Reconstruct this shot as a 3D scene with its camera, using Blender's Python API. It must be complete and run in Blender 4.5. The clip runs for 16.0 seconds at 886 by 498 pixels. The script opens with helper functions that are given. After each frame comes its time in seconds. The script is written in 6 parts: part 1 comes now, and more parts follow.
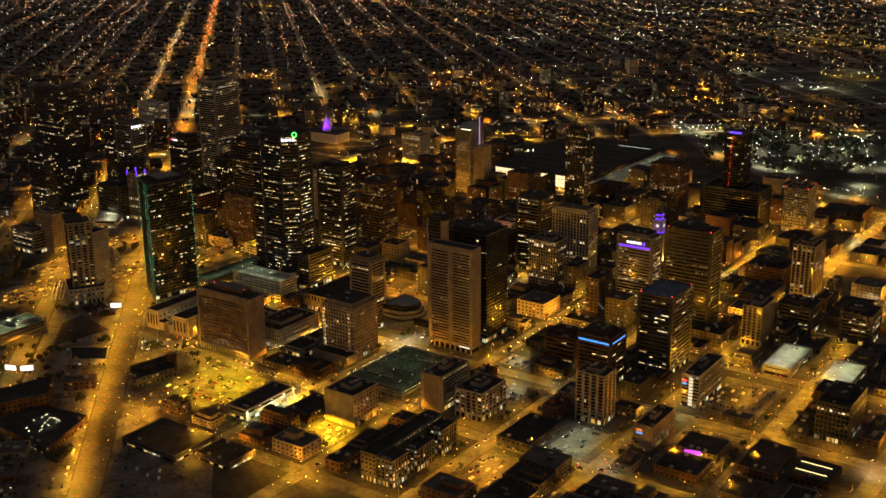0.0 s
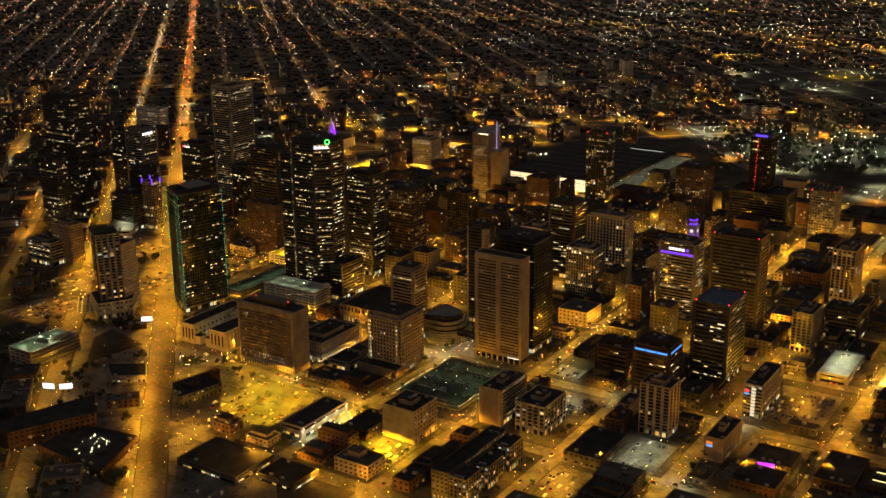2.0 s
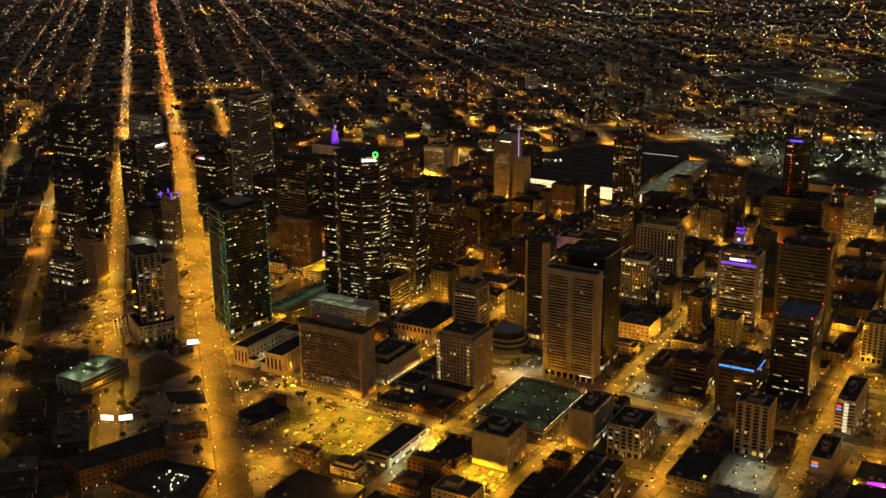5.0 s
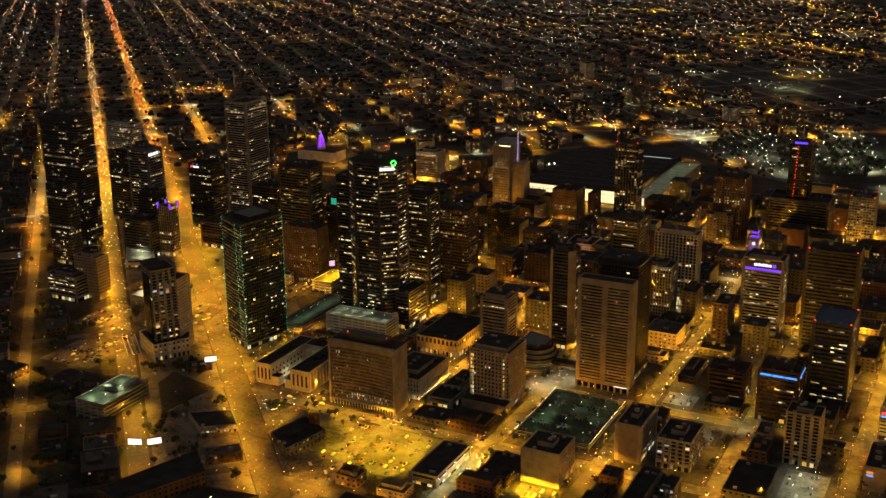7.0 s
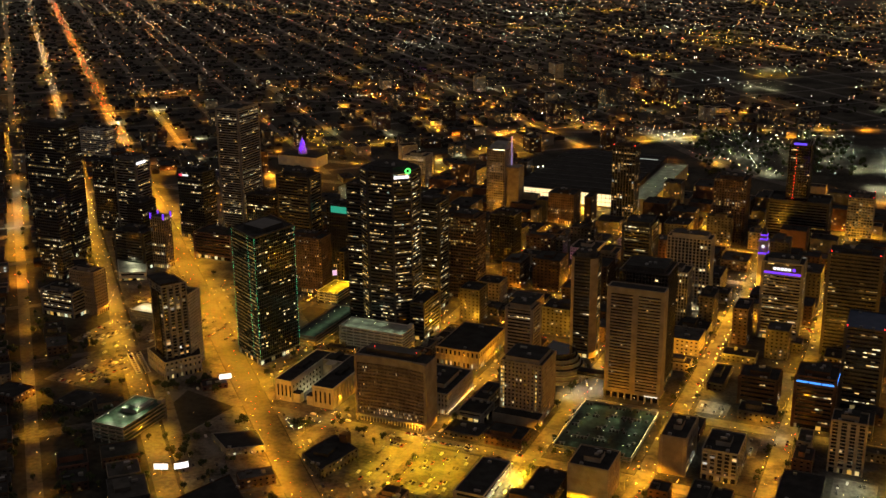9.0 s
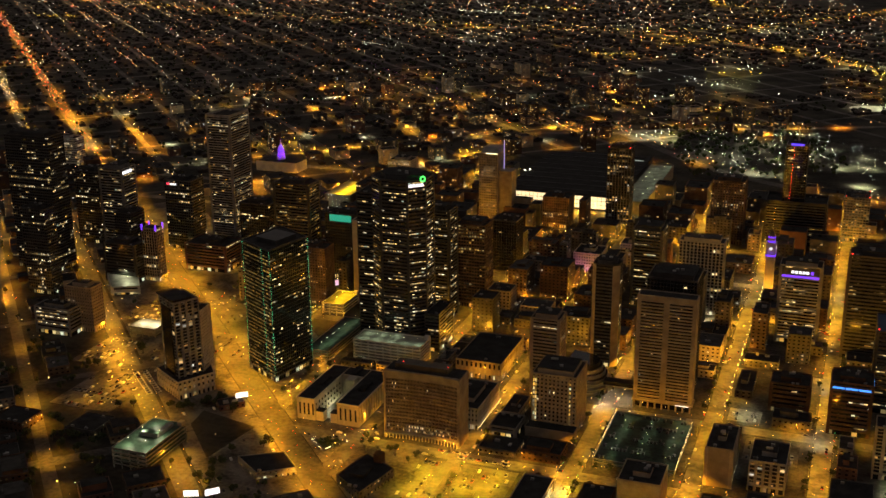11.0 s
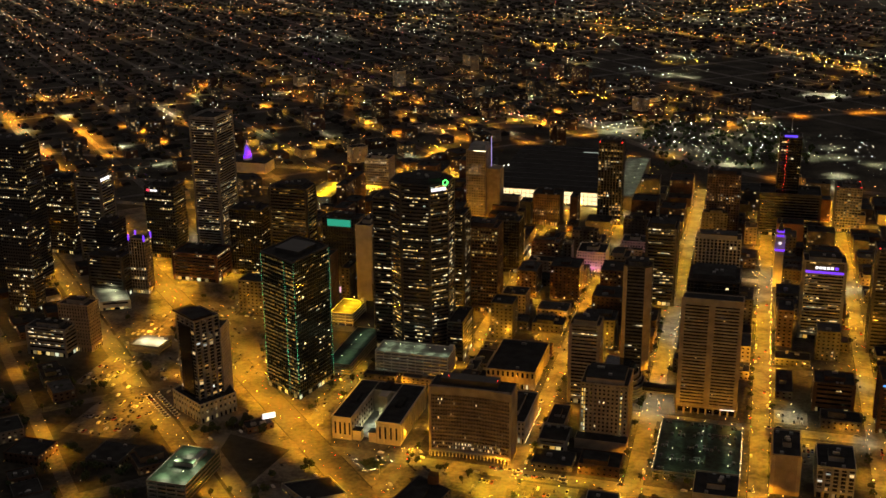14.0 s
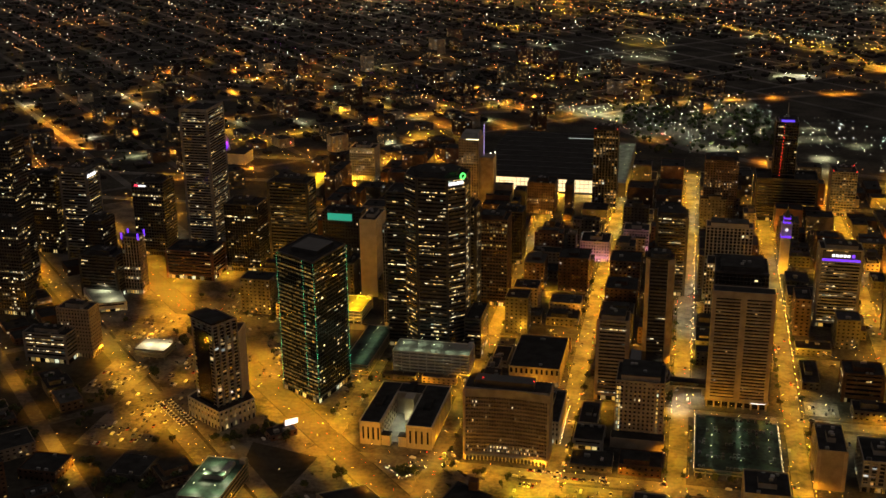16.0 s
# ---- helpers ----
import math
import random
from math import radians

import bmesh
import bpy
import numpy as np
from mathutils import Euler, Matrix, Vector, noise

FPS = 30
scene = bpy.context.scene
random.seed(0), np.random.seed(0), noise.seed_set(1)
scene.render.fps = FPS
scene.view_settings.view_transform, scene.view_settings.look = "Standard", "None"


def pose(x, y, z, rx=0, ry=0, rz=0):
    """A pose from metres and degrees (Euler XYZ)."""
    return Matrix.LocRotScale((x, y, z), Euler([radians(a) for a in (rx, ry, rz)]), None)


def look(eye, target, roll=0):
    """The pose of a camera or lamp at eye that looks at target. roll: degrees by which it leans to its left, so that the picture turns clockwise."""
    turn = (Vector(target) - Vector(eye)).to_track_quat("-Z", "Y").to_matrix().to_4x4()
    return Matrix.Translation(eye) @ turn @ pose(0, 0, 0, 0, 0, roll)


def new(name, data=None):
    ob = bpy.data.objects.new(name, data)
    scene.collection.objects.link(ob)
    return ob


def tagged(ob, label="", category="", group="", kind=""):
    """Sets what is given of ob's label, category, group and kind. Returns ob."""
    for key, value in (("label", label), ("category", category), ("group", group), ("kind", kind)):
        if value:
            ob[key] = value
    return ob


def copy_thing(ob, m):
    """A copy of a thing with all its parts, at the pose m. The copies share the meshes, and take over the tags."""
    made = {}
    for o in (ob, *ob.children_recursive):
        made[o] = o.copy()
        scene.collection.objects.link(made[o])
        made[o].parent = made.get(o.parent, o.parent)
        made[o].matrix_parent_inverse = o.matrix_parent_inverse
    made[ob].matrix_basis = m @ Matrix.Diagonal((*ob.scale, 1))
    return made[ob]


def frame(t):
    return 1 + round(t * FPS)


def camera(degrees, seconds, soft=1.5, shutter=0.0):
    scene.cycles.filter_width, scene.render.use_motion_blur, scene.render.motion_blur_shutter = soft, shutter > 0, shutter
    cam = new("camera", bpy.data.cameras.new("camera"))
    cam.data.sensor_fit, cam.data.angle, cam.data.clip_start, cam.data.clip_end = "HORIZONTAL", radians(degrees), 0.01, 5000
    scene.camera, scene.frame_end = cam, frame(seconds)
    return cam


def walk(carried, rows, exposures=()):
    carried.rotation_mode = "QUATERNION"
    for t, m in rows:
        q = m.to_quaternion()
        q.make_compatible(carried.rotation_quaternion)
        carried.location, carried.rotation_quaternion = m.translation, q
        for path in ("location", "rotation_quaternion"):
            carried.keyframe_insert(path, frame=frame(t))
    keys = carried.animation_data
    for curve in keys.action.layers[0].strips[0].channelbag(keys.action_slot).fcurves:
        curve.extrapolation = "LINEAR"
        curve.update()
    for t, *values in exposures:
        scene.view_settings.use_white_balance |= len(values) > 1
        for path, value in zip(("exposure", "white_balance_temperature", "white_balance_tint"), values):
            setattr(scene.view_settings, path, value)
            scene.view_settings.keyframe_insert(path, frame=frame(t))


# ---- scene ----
cam = camera(42.3, 16.0)
METRES, EYE, TILT, LEAN, TURN = 561.4, 365.5, 0.0, 0.0, 34.8
ROWS = [
    (0.0, 0.0, 0.0, 0.0, -0.13, -17.12, 0.41),
    (0.5, -0.0329, 0.0099, 0.0009, -0.66, -17.12, 0.42),
    (1.0, -0.063, 0.0195, 0.0019, -1.15, -17.12, 0.45),
    (1.5, -0.0928, 0.0301, 0.0028, -1.6, -17.13, 0.45),
    (2.0, -0.1203, 0.0392, 0.0041, -2.01, -17.13, 0.44),
    (2.5, -0.1524, 0.0507, 0.0056, -2.49, -17.14, 0.45),
    (3.0, -0.1818, 0.062, 0.007, -2.95, -17.15, 0.45),
    (3.5, -0.211, 0.0737, 0.0081, -3.42, -17.15, 0.45),
    (4.0, -0.2398, 0.0859, 0.0093, -3.95, -17.16, 0.46),
    (4.5, -0.2663, 0.0975, 0.0104, -4.47, -17.17, 0.47),
    (5.0, -0.2972, 0.1115, 0.012, -5.11, -17.18, 0.48),
    (7.5, -0.4368, 0.1802, 0.0193, -8.74, -17.28, 0.5),
    (8.0, -0.4639, 0.1955, 0.0202, -9.54, -17.3, 0.49),
    (8.5, -0.4911, 0.2111, 0.0213, -10.34, -17.32, 0.49),
    (9.0, -0.5179, 0.2272, 0.0224, -11.07, -17.34, 0.5),
    (11.5, -0.6484, 0.3141, 0.0274, -15.15, -17.49, 0.47),
    (12.0, -0.6712, 0.3314, 0.0279, -15.91, -17.54, 0.47),
    (12.5, -0.6976, 0.3525, 0.0286, -16.81, -17.64, 0.48),
    (13.0, -0.7213, 0.3722, 0.0294, -17.64, -17.74, 0.5),
    (13.5, -0.7444, 0.3926, 0.0303, -18.48, -17.87, 0.54),
    (14.0, -0.767, 0.4132, 0.0315, -19.26, -18.04, 0.53),
    (14.5, -0.7873, 0.4325, 0.0327, -19.97, -18.23, 0.54),
    (15.0, -0.8107, 0.4555, 0.0342, -20.87, -18.49, 0.57),
    (15.5, -0.8317, 0.4768, 0.036, -21.65, -18.76, 0.57),
    (16.0, -0.8524, 0.4985, 0.038, -22.45, -19.03, 0.55),
]
walk(cam, [(t, pose(0, 0, EYE, TILT, LEAN, TURN) @ pose(METRES * x, METRES * y, METRES * z, 90 + pitch, roll, yaw)) for t, x, y, z, yaw, pitch, roll in ROWS])

# ------------------------------------------------------------------ world and exposure
world = bpy.data.worlds.new("night_sky")
scene.world = world
world.use_nodes = True
bg = world.node_tree.nodes["Background"]
bg.inputs[0].default_value = (1.0, 0.84, 0.75, 1)      # city glow on a hazy night sky
bg.inputs[1].default_value = 0.105
scene.view_settings.exposure = 0.0

SODIUM = (1.0, 0.405, 0.013)
GOLD = (1.0, 0.55, 0.008)
WARM = (1.0, 0.80, 0.45)
PALE = (1.0, 1.0, 0.60)


# ------------------------------------------------------------------ materials
def nodes_of(name):
    m = bpy.data.materials.new(name)
    m.use_nodes = True
    nt = m.node_tree
    return m, nt, nt.nodes["Principled BSDF"]


def surface(name, a, b, rough=0.8, scale=0.15, fine=2.5, metal=0.0, bump=0.3, spec=0.3):
    """Two colours mixed at two scales, for stains and painted patches of shade, with a little relief and a tone of its
    own for every object.
    """
    m, nt, p = nodes_of(name)
    N, L = nt.nodes, nt.links
    tc = N.new("ShaderNodeNewGeometry")
    n1, n2 = N.new("ShaderNodeTexNoise"), N.new("ShaderNodeTexNoise")
    n1.inputs["Scale"].default_value, n1.inputs["Detail"].default_value = scale, 4
    n2.inputs["Scale"].default_value, n2.inputs["Detail"].default_value = fine, 3
    for n in (n1, n2):
        L.new(tc.outputs["Position"], n.inputs["Vector"])
    add = N.new("ShaderNodeMath")
    add.operation = "MULTIPLY_ADD"
    L.new(n2.outputs["Fac"], add.inputs[0])
    add.inputs[1].default_value = 0.45
    L.new(n1.outputs["Fac"], add.inputs[2])
    ramp = N.new("ShaderNodeValToRGB")
    ramp.color_ramp.elements[0].position, ramp.color_ramp.elements[1].position = 0.56, 0.88
    ramp.color_ramp.elements[0].color, ramp.color_ramp.elements[1].color = (*a, 1), (*b, 1)
    L.new(add.outputs[0], ramp.inputs[0])
    info = N.new("ShaderNodeObjectInfo")
    tone = N.new("ShaderNodeMapRange")
    tone.inputs["To Min"].default_value, tone.inputs["To Max"].default_value = 0.82, 1.18
    L.new(info.outputs["Random"], tone.inputs["Value"])
    mul = N.new("ShaderNodeVectorMath")
    mul.operation = "SCALE"
    L.new(ramp.outputs[0], mul.inputs[0])
    L.new(tone.outputs[0], mul.inputs["Scale"])
    L.new(mul.outputs[0], p.inputs["Base Color"])
    p.inputs["Roughness"].default_value, p.inputs["Metallic"].default_value = rough, metal
    p.inputs["Specular IOR Level"].default_value = spec
    bp = N.new("ShaderNodeBump")
    bp.inputs["Strength"].default_value, bp.inputs["Distance"].default_value = bump, 0.05
    L.new(n2.outputs["Fac"], bp.inputs["Height"])
    L.new(bp.outputs[0], p.inputs["Normal"])
    return m


def glow(name, stops, lo, hi, power=3.0, sampled=False):
    """A lit surface: each loose pane or bulb takes its own colour and strength."""
    m, nt, p = nodes_of(name)
    N, L = nt.nodes, nt.links
    geo = N.new("ShaderNodeNewGeometry")
    ramp = N.new("ShaderNodeValToRGB")
    ramp.color_ramp.interpolation = "CONSTANT"
    els = ramp.color_ramp.elements
    while len(els) < len(stops):
        els.new(0.5)
    for e, (pos, col) in zip(els, stops):
        e.position, e.color = pos, (*col, 1)
    L.new(geo.outputs["Random Per Island"], ramp.inputs[0])
    wn = N.new("ShaderNodeTexWhiteNoise")
    wn.noise_dimensions = "1D"
    L.new(geo.outputs["Random Per Island"], wn.inputs["W"])
    pw = N.new("ShaderNodeMath")
    pw.operation = "POWER"
    L.new(wn.outputs["Value"], pw.inputs[0])
    pw.inputs[1].default_value = power
    mr = N.new("ShaderNodeMapRange")
    mr.inputs["To Min"].default_value, mr.inputs["To Max"].default_value = lo, hi
    L.new(pw.outputs[0], mr.inputs["Value"])
    p.inputs["Base Color"].default_value = (0.05, 0.05, 0.05, 1)
    L.new(ramp.outputs[0], p.inputs["Emission Color"])
    L.new(mr.outputs[0], p.inputs["Emission Strength"])
    m.cycles.emission_sampling = "AUTO" if sampled else "NONE"
    return m


def neon(name, col, strength, sampled=True):
    m, nt, p = nodes_of(name)
    p.inputs["Base Color"].default_value = (0.1, 0.1, 0.1, 1)
    p.inputs["Emission Color"].default_value = (*col, 1)
    p.inputs["Emission Strength"].default_value = strength
    m.cycles.emission_sampling = "AUTO" if sampled else "NONE"
    return m


ASPHALT = surface("asphalt", (0.035, 0.033, 0.031), (0.15, 0.14, 0.125), 0.65, 0.06, 0.3)
# worn asphalt; its broad dark patches paint in lamp falloff and tree shade
LOT = surface("worn_lot_asphalt", (0.024, 0.022, 0.020), (0.17, 0.155, 0.14), 0.75, 0.045, 0.35)
SOIL = surface("dark_open_ground", (0.012, 0.012, 0.009), (0.06, 0.054, 0.042), 0.95, 0.02, 0.2)
FARROAD = surface("worn_far_asphalt", (0.026, 0.024, 0.022), (0.13, 0.12, 0.105), 0.75, 0.02, 0.3)
SHINGLE = surface("dark_roof_shingles", (0.016, 0.014, 0.013), (0.05, 0.045, 0.04), 0.9, 0.08, 1.0)
PAVING = surface("concrete_paving", (0.015, 0.014, 0.013), (0.075, 0.07, 0.062), 0.8, 0.05, 0.4)
TAR = surface("tar_roof", (0.012, 0.012, 0.012), (0.035, 0.034, 0.033), 0.9, 0.12, 1.2)
GRAVEL = surface("gravel_roof", (0.04, 0.038, 0.035), (0.09, 0.085, 0.078), 0.95, 0.12, 1.5)
PALEROOF = surface("pale_membrane_roof", (0.18, 0.18, 0.165), (0.32, 0.32, 0.29), 0.7, 0.12, 1.0)
TAN = surface("tan_concrete", (0.22, 0.18, 0.135), (0.33, 0.28, 0.215), 0.8)
BEIGE = surface("beige_stone", (0.38, 0.34, 0.27), (0.50, 0.45, 0.37), 0.75)
# brick and concrete again, in darker tones for the dark buildings
DARKERBRICK = surface("sooty_brick", (0.045, 0.028, 0.02), (0.10, 0.06, 0.042), 0.9, 0.1, 1.2)
DARKERGREY = surface("sooty_concrete", (0.05, 0.048, 0.044), (0.12, 0.115, 0.105), 0.9, 0.1, 1.2)
BROWN = surface("brown_brick", (0.075, 0.05, 0.038), (0.14, 0.095, 0.07), 0.85)
RUST = surface("red_granite", (0.085, 0.045, 0.036), (0.14, 0.075, 0.06), 0.6)
BRONZE = surface("bronzed_concrete", (0.15, 0.118, 0.083), (0.24, 0.19, 0.14), 0.7)
GREY = surface("grey_concrete", (0.17, 0.165, 0.155), (0.27, 0.26, 0.245), 0.8)
DARK = surface("dark_metal_panel", (0.03, 0.03, 0.032), (0.06, 0.058, 0.058), 0.45, spec=0.5)
WHITE = surface("white_precast", (0.5, 0.48, 0.44), (0.66, 0.64, 0.58), 0.7)
GLASS = surface("dark_window_glass", (0.010, 0.011, 0.012), (0.022, 0.023, 0.024), 0.12, bump=0.02, spec=0.6)
GREENGLASS = surface("green_tinted_glass", (0.010, 0.022, 0.018), (0.02, 0.035, 0.03), 0.1, bump=0.02, spec=0.6)
STEEL = surface("galvanised_steel", (0.25, 0.25, 0.25), (0.4, 0.4, 0.4), 0.45, metal=0.8)
LEAF = surface("dark_foliage", (0.02, 0.03, 0.012), (0.05, 0.065, 0.025), 0.9, 0.6, 4.0)
BARK = surface("tree_bark", (0.05, 0.04, 0.03), (0.09, 0.07, 0.05), 0.9)
LAWN = surface("night_lawn", (0.02, 0.035, 0.012), (0.04, 0.06, 0.022), 0.95)
# the lamps' greenish tone is kept in the deck colour, mottled from near black
DECK = surface("green_deck_coating", (0.003, 0.007, 0.005), (0.045, 0.08, 0.055), 0.6, 0.06, 0.35)
BLUEROOF = surface("blue_roof_coating", (0.03, 0.05, 0.10), (0.05, 0.075, 0.14), 0.6)
RUBBER = surface("rubber", (0.015, 0.015, 0.015), (0.03, 0.03, 0.03), 0.9)
PAINTS = [surface("car_paint_" + n, c, tuple(1.25 * v for v in c), 0.3, spec=0.6) for n, c in
          (("white", (0.6, 0.6, 0.58)), ("silver", (0.35, 0.35, 0.36)), ("black", (0.02, 0.02, 0.022)),
           ("red", (0.25, 0.03, 0.025)), ("blue", (0.04, 0.07, 0.18)))]

WIN = glow("lit_office_window", [(0.0, (1.0, 0.62, 0.20)), (0.35, (1.0, 0.75, 0.36)), (0.75, (1.0, 0.86, 0.55)), (0.95, (0.8, 1.0, 0.75))], 0.04, 1.9, 2.4)
PANEDIM = glow("dim_gold_window", [(0.0, (1.0, 0.50, 0.08)), (0.6, (1.0, 0.66, 0.20))], 0.03, 0.26, 1.6)
WINGOLD = glow("lit_gold_window", [(0.0, (1.0, 0.50, 0.08)), (0.4, (1.0, 0.62, 0.16)), (0.8, (1.0, 0.78, 0.36))], 0.03, 0.7, 2.4)
WINHOME = glow("lit_home_window", [(0.0, (1.0, 0.55, 0.16)), (0.5, (1.0, 0.70, 0.32)), (0.9, (0.9, 0.95, 0.9))], 0.04, 1.2, 2.2)
WINSHOP = glow("lit_shop_window", [(0.0, (1.0, 0.55, 0.10)), (0.5, (1.0, 0.75, 0.30)), (0.85, (0.95, 1.0, 0.7))], 0.1, 1.2, 1.6)
FARBULB = glow("far_lamp_bulbs", [(0.0, (1.0, 0.24, 0.06)), (0.24, (1.0, 0.38, 0.12)), (0.46, (1.0, 0.56, 0.20)), (0.74, (1.0, 0.80, 0.55)), (0.88, (0.82, 1.0, 0.80)), (0.955, (1.0, 0.12, 0.08))], 0.7, 27.0, 2.8)
PALEBULB = glow("far_pale_bulbs", [(0.0, (1.0, 0.85, 0.5)), (0.3, (0.80, 1.0, 0.72)), (0.7, (0.95, 1.0, 0.85))], 0.6, 18.0, 3.0)
GOLDBULB = glow("far_gold_bulbs", [(0.0, (1.0, 0.55, 0.06)), (0.5, (1.0, 0.66, 0.08))], 1.0, 22.0, 2.2)
STREETBULB = glow("street_bulbs", [(0.0, (1.0, 0.50, 0.10)), (0.45, (1.0, 0.70, 0.25)), (0.75, (1.0, 0.88, 0.55)), (0.93, (0.85, 1.0, 0.8))], 0.6, 16.0, 2.5)
REDDOT = neon("red_light", (1.0, 0.03, 0.02), 5.0, False)
TAIL = glow("tail_lights", [(0.0, (1.0, 0.04, 0.02)), (0.65, (1.0, 0.12, 0.02)), (0.88, (1.0, 0.35, 0.06))], 1.0, 7.0, 1.5)
HEAD = glow("head_lights", [(0.0, (1.0, 0.86, 0.55)), (0.5, (1.0, 0.95, 0.8))], 1.5, 8.0, 1.5)
SIGNWHITE = neon("white_sign", (1.0, 0.97, 1.0), 1.6)
VIOLET = neon("violet_light", (0.16, 0.03, 1.0), 1.5)
MAGENTA = neon("magenta_light", (0.6, 0.08, 0.8), 0.6)
BLUE = neon("blue_light", (0.05, 0.28, 1.0), 1.6)
GREENLINE = glow("green_edge_lights", [(0.0, (0.06, 0.9, 0.45)), (0.5, (0.18, 1.0, 0.55))], 0.4, 2.4, 1.5)
GREENSIGN = neon("green_sign", (0.08, 1.0, 0.12), 3.0)
TEAL = neon("teal_light", (0.03, 0.62, 0.38), 0.55)


# ------------------------------------------------------------------ mesh helpers
class Mesh:
    """Collects boxes, prisms and panes, then becomes one mesh."""

    def __init__(self):
        self.v, self.f = [], []

    def box(self, x0, x1, y0, y1, z0, z1):
        return self.prism([(x0, y0), (x1, y0), (x1, y1), (x0, y1)], z0, z1)

    def prism(self, poly, z0, z1, top=None):
        """An upright prism on a counter-clockwise outline; top: another outline for the upper end."""
        n, k = len(poly), len(self.v)
        self.v += [(x, y, z0) for x, y in poly] + [(x, y, z1) for x, y in (top or poly)]
        self.f += [tuple(range(k + n - 1, k - 1, -1)), tuple(range(k + n, k + 2 * n))]
        self.f += [(k + i, k + (i + 1) % n, k + n + (i + 1) % n, k + n + i) for i in range(n)]
        return self

    def ring(self, poly, inner, z0, z1):
        """An upright frame between two outlines of equal count."""
        n, k = len(poly), len(self.v)
        for p, z in ((poly, z0), (poly, z1), (inner, z1), (inner, z0)):
            self.v += [(x, y, z) for x, y in p]
        for a, b in ((0, 1), (1, 2), (2, 3), (3, 0)):
            self.f += [(k + a * n + i, k + a * n + (i + 1) % n, k + b * n + (i + 1) % n, k + b * n + i) for i in range(n)]
        return self

    def quad(self, a, b, c, d):
        k = len(self.v)
        self.v += [a, b, c, d]
        self.f.append((k, k + 1, k + 2, k + 3))
        return self

    def bulb(self, x, y, z, r):
        k = len(self.v)
        self.v += [(x + r, y, z), (x, y + r, z), (x - r, y, z), (x, y - r, z), (x, y, z + r), (x, y, z - r)]
        self.f += [(k + i, k + (i + 1) % 4, k + 4) for i in range(4)] + [(k + (i + 1) % 4, k + i, k + 5) for i in range(4)]
        return self

    def cyl(self, x, y, r, z0, z1, n=10, r1=None):
        c = [(math.cos(2 * math.pi * i / n), math.sin(2 * math.pi * i / n)) for i in range(n)]
        return self.prism([(x + r * a, y + r * b) for a, b in c], z0, z1, [(x + (r if r1 is None else r1) * a, y + (r if r1 is None else r1) * b) for a, b in c])

    def clump(self, x, y, z, r, rng):
        """A rough leafy lump with an uneven outline."""
        k, rows, n = len(self.v), 3, 6
        for j in range(rows):
            a = math.pi * (j + 0.6) / (rows + 0.2)
            for i in range(n):
                q = r * rng.uniform(0.65, 1.2)
                t = 2 * math.pi * (i + 0.5 * j) / n
                self.v.append((x + q * math.sin(a) * math.cos(t), y + q * math.sin(a) * math.sin(t), z + 0.85 * q * math.cos(a)))
        for j in range(rows - 1):
            for i in range(n):
                self.f.append((k + j * n + i, k + (j + 1) * n + i, k + (j + 1) * n + (i + 1) % n, k + j * n + (i + 1) % n))
        self.f += [tuple(k + i for i in range(n)), tuple(k + (rows - 1) * n + i for i in reversed(range(n)))]
        return self

    def data(self, name, mat):
        me = bpy.data.meshes.new(name)
        me.from_pydata(self.v, [], self.f)
        me.materials.append(mat)
        return me


def part(name, mesh, mat, parent=None, label="", kind="", at=None):
    """Links a Mesh (or finished mesh data) as one object under a thing."""
    if isinstance(mesh, Mesh):
        if not mesh.f:
            return None
        mesh = mesh.data(name, mat)
    ob = new(name, mesh)
    ob.parent = parent
    if at:
        ob.location = at
    return tagged(ob, label, "", "", kind)


def thing(name, label, category, x, y, z=0.0, turn=0.0, group="", kind=""):
    ob = new(name)
    ob.empty_display_size = 0.5
    ob.matrix_world = pose(x, y, z, 0, 0, turn)
    return tagged(ob, label, category, group, kind)


def rect(x0, x1, y0, y1):
    return [(x0, y0), (x1, y0), (x1, y1), (x0, y1)]


def grown(poly, d):
    """A convex outline moved outwards by d."""
    n, out = len(poly), []
    for i in range(n):
        p, a, b = Vector(poly[i - 1]), Vector(poly[i]), Vector(poly[(i + 1) % n])
        e, f = (a - p).normalized(), (b - a).normalized()
        n1, n2 = Vector((e.y, -e.x)), Vector((f.y, -f.x))
        m = (n1 + n2) / max(0.3, 1 + n1.dot(n2))
        out.append(tuple(a + d * m))
    return out


FOOT = []        # ground plans already taken, as (x, y, radius x, radius y)


def taken(x, y, rx, ry, gap=3.0):
    return any(abs(x - a) < rx + c + gap and abs(y - b) < ry + d + gap for a, b, c, d in FOOT)


# the two street grids: the downtown one along x and y, the other turned by 44 degrees along the avenue
TURN2 = 44.1
CU, SU = math.cos(radians(TURN2)), math.sin(radians(TURN2))


def uv(u, v):
    """Place from metres along the avenue (u, away) and across it (v, to its right)."""
    return (-SU * u + CU * v, CU * u + SU * v)


def to_uv(x, y):
    return (-SU * x + CU * y, CU * x + SU * y)


AVENUE = to_uv(-721, 537)[1]
STREETS_Y = [-458 - 93.5 * k for k in range(-5, 9)]
STREETS_X = [727 + 128.0 * k for k in range(-2, 8)]


def side(x, y):
    """Metres to the right of the avenue."""
    return to_uv(x, y)[1] - AVENUE


def downtown(x, y):
    return side(x, y) > 12 and to_uv(x, y)[0] < 1960 and y < 1720


# ------------------------------------------------------------------ ground, roads and pavements
g = Mesh()
g.quad((-9000, -1500, 0), (5000, -1500, 0), (5000, 9000, 0), (-9000, 9000, 0))
tagged(part("ground", g, SOIL), "dark open ground of the city at night", "ground", kind="structure")


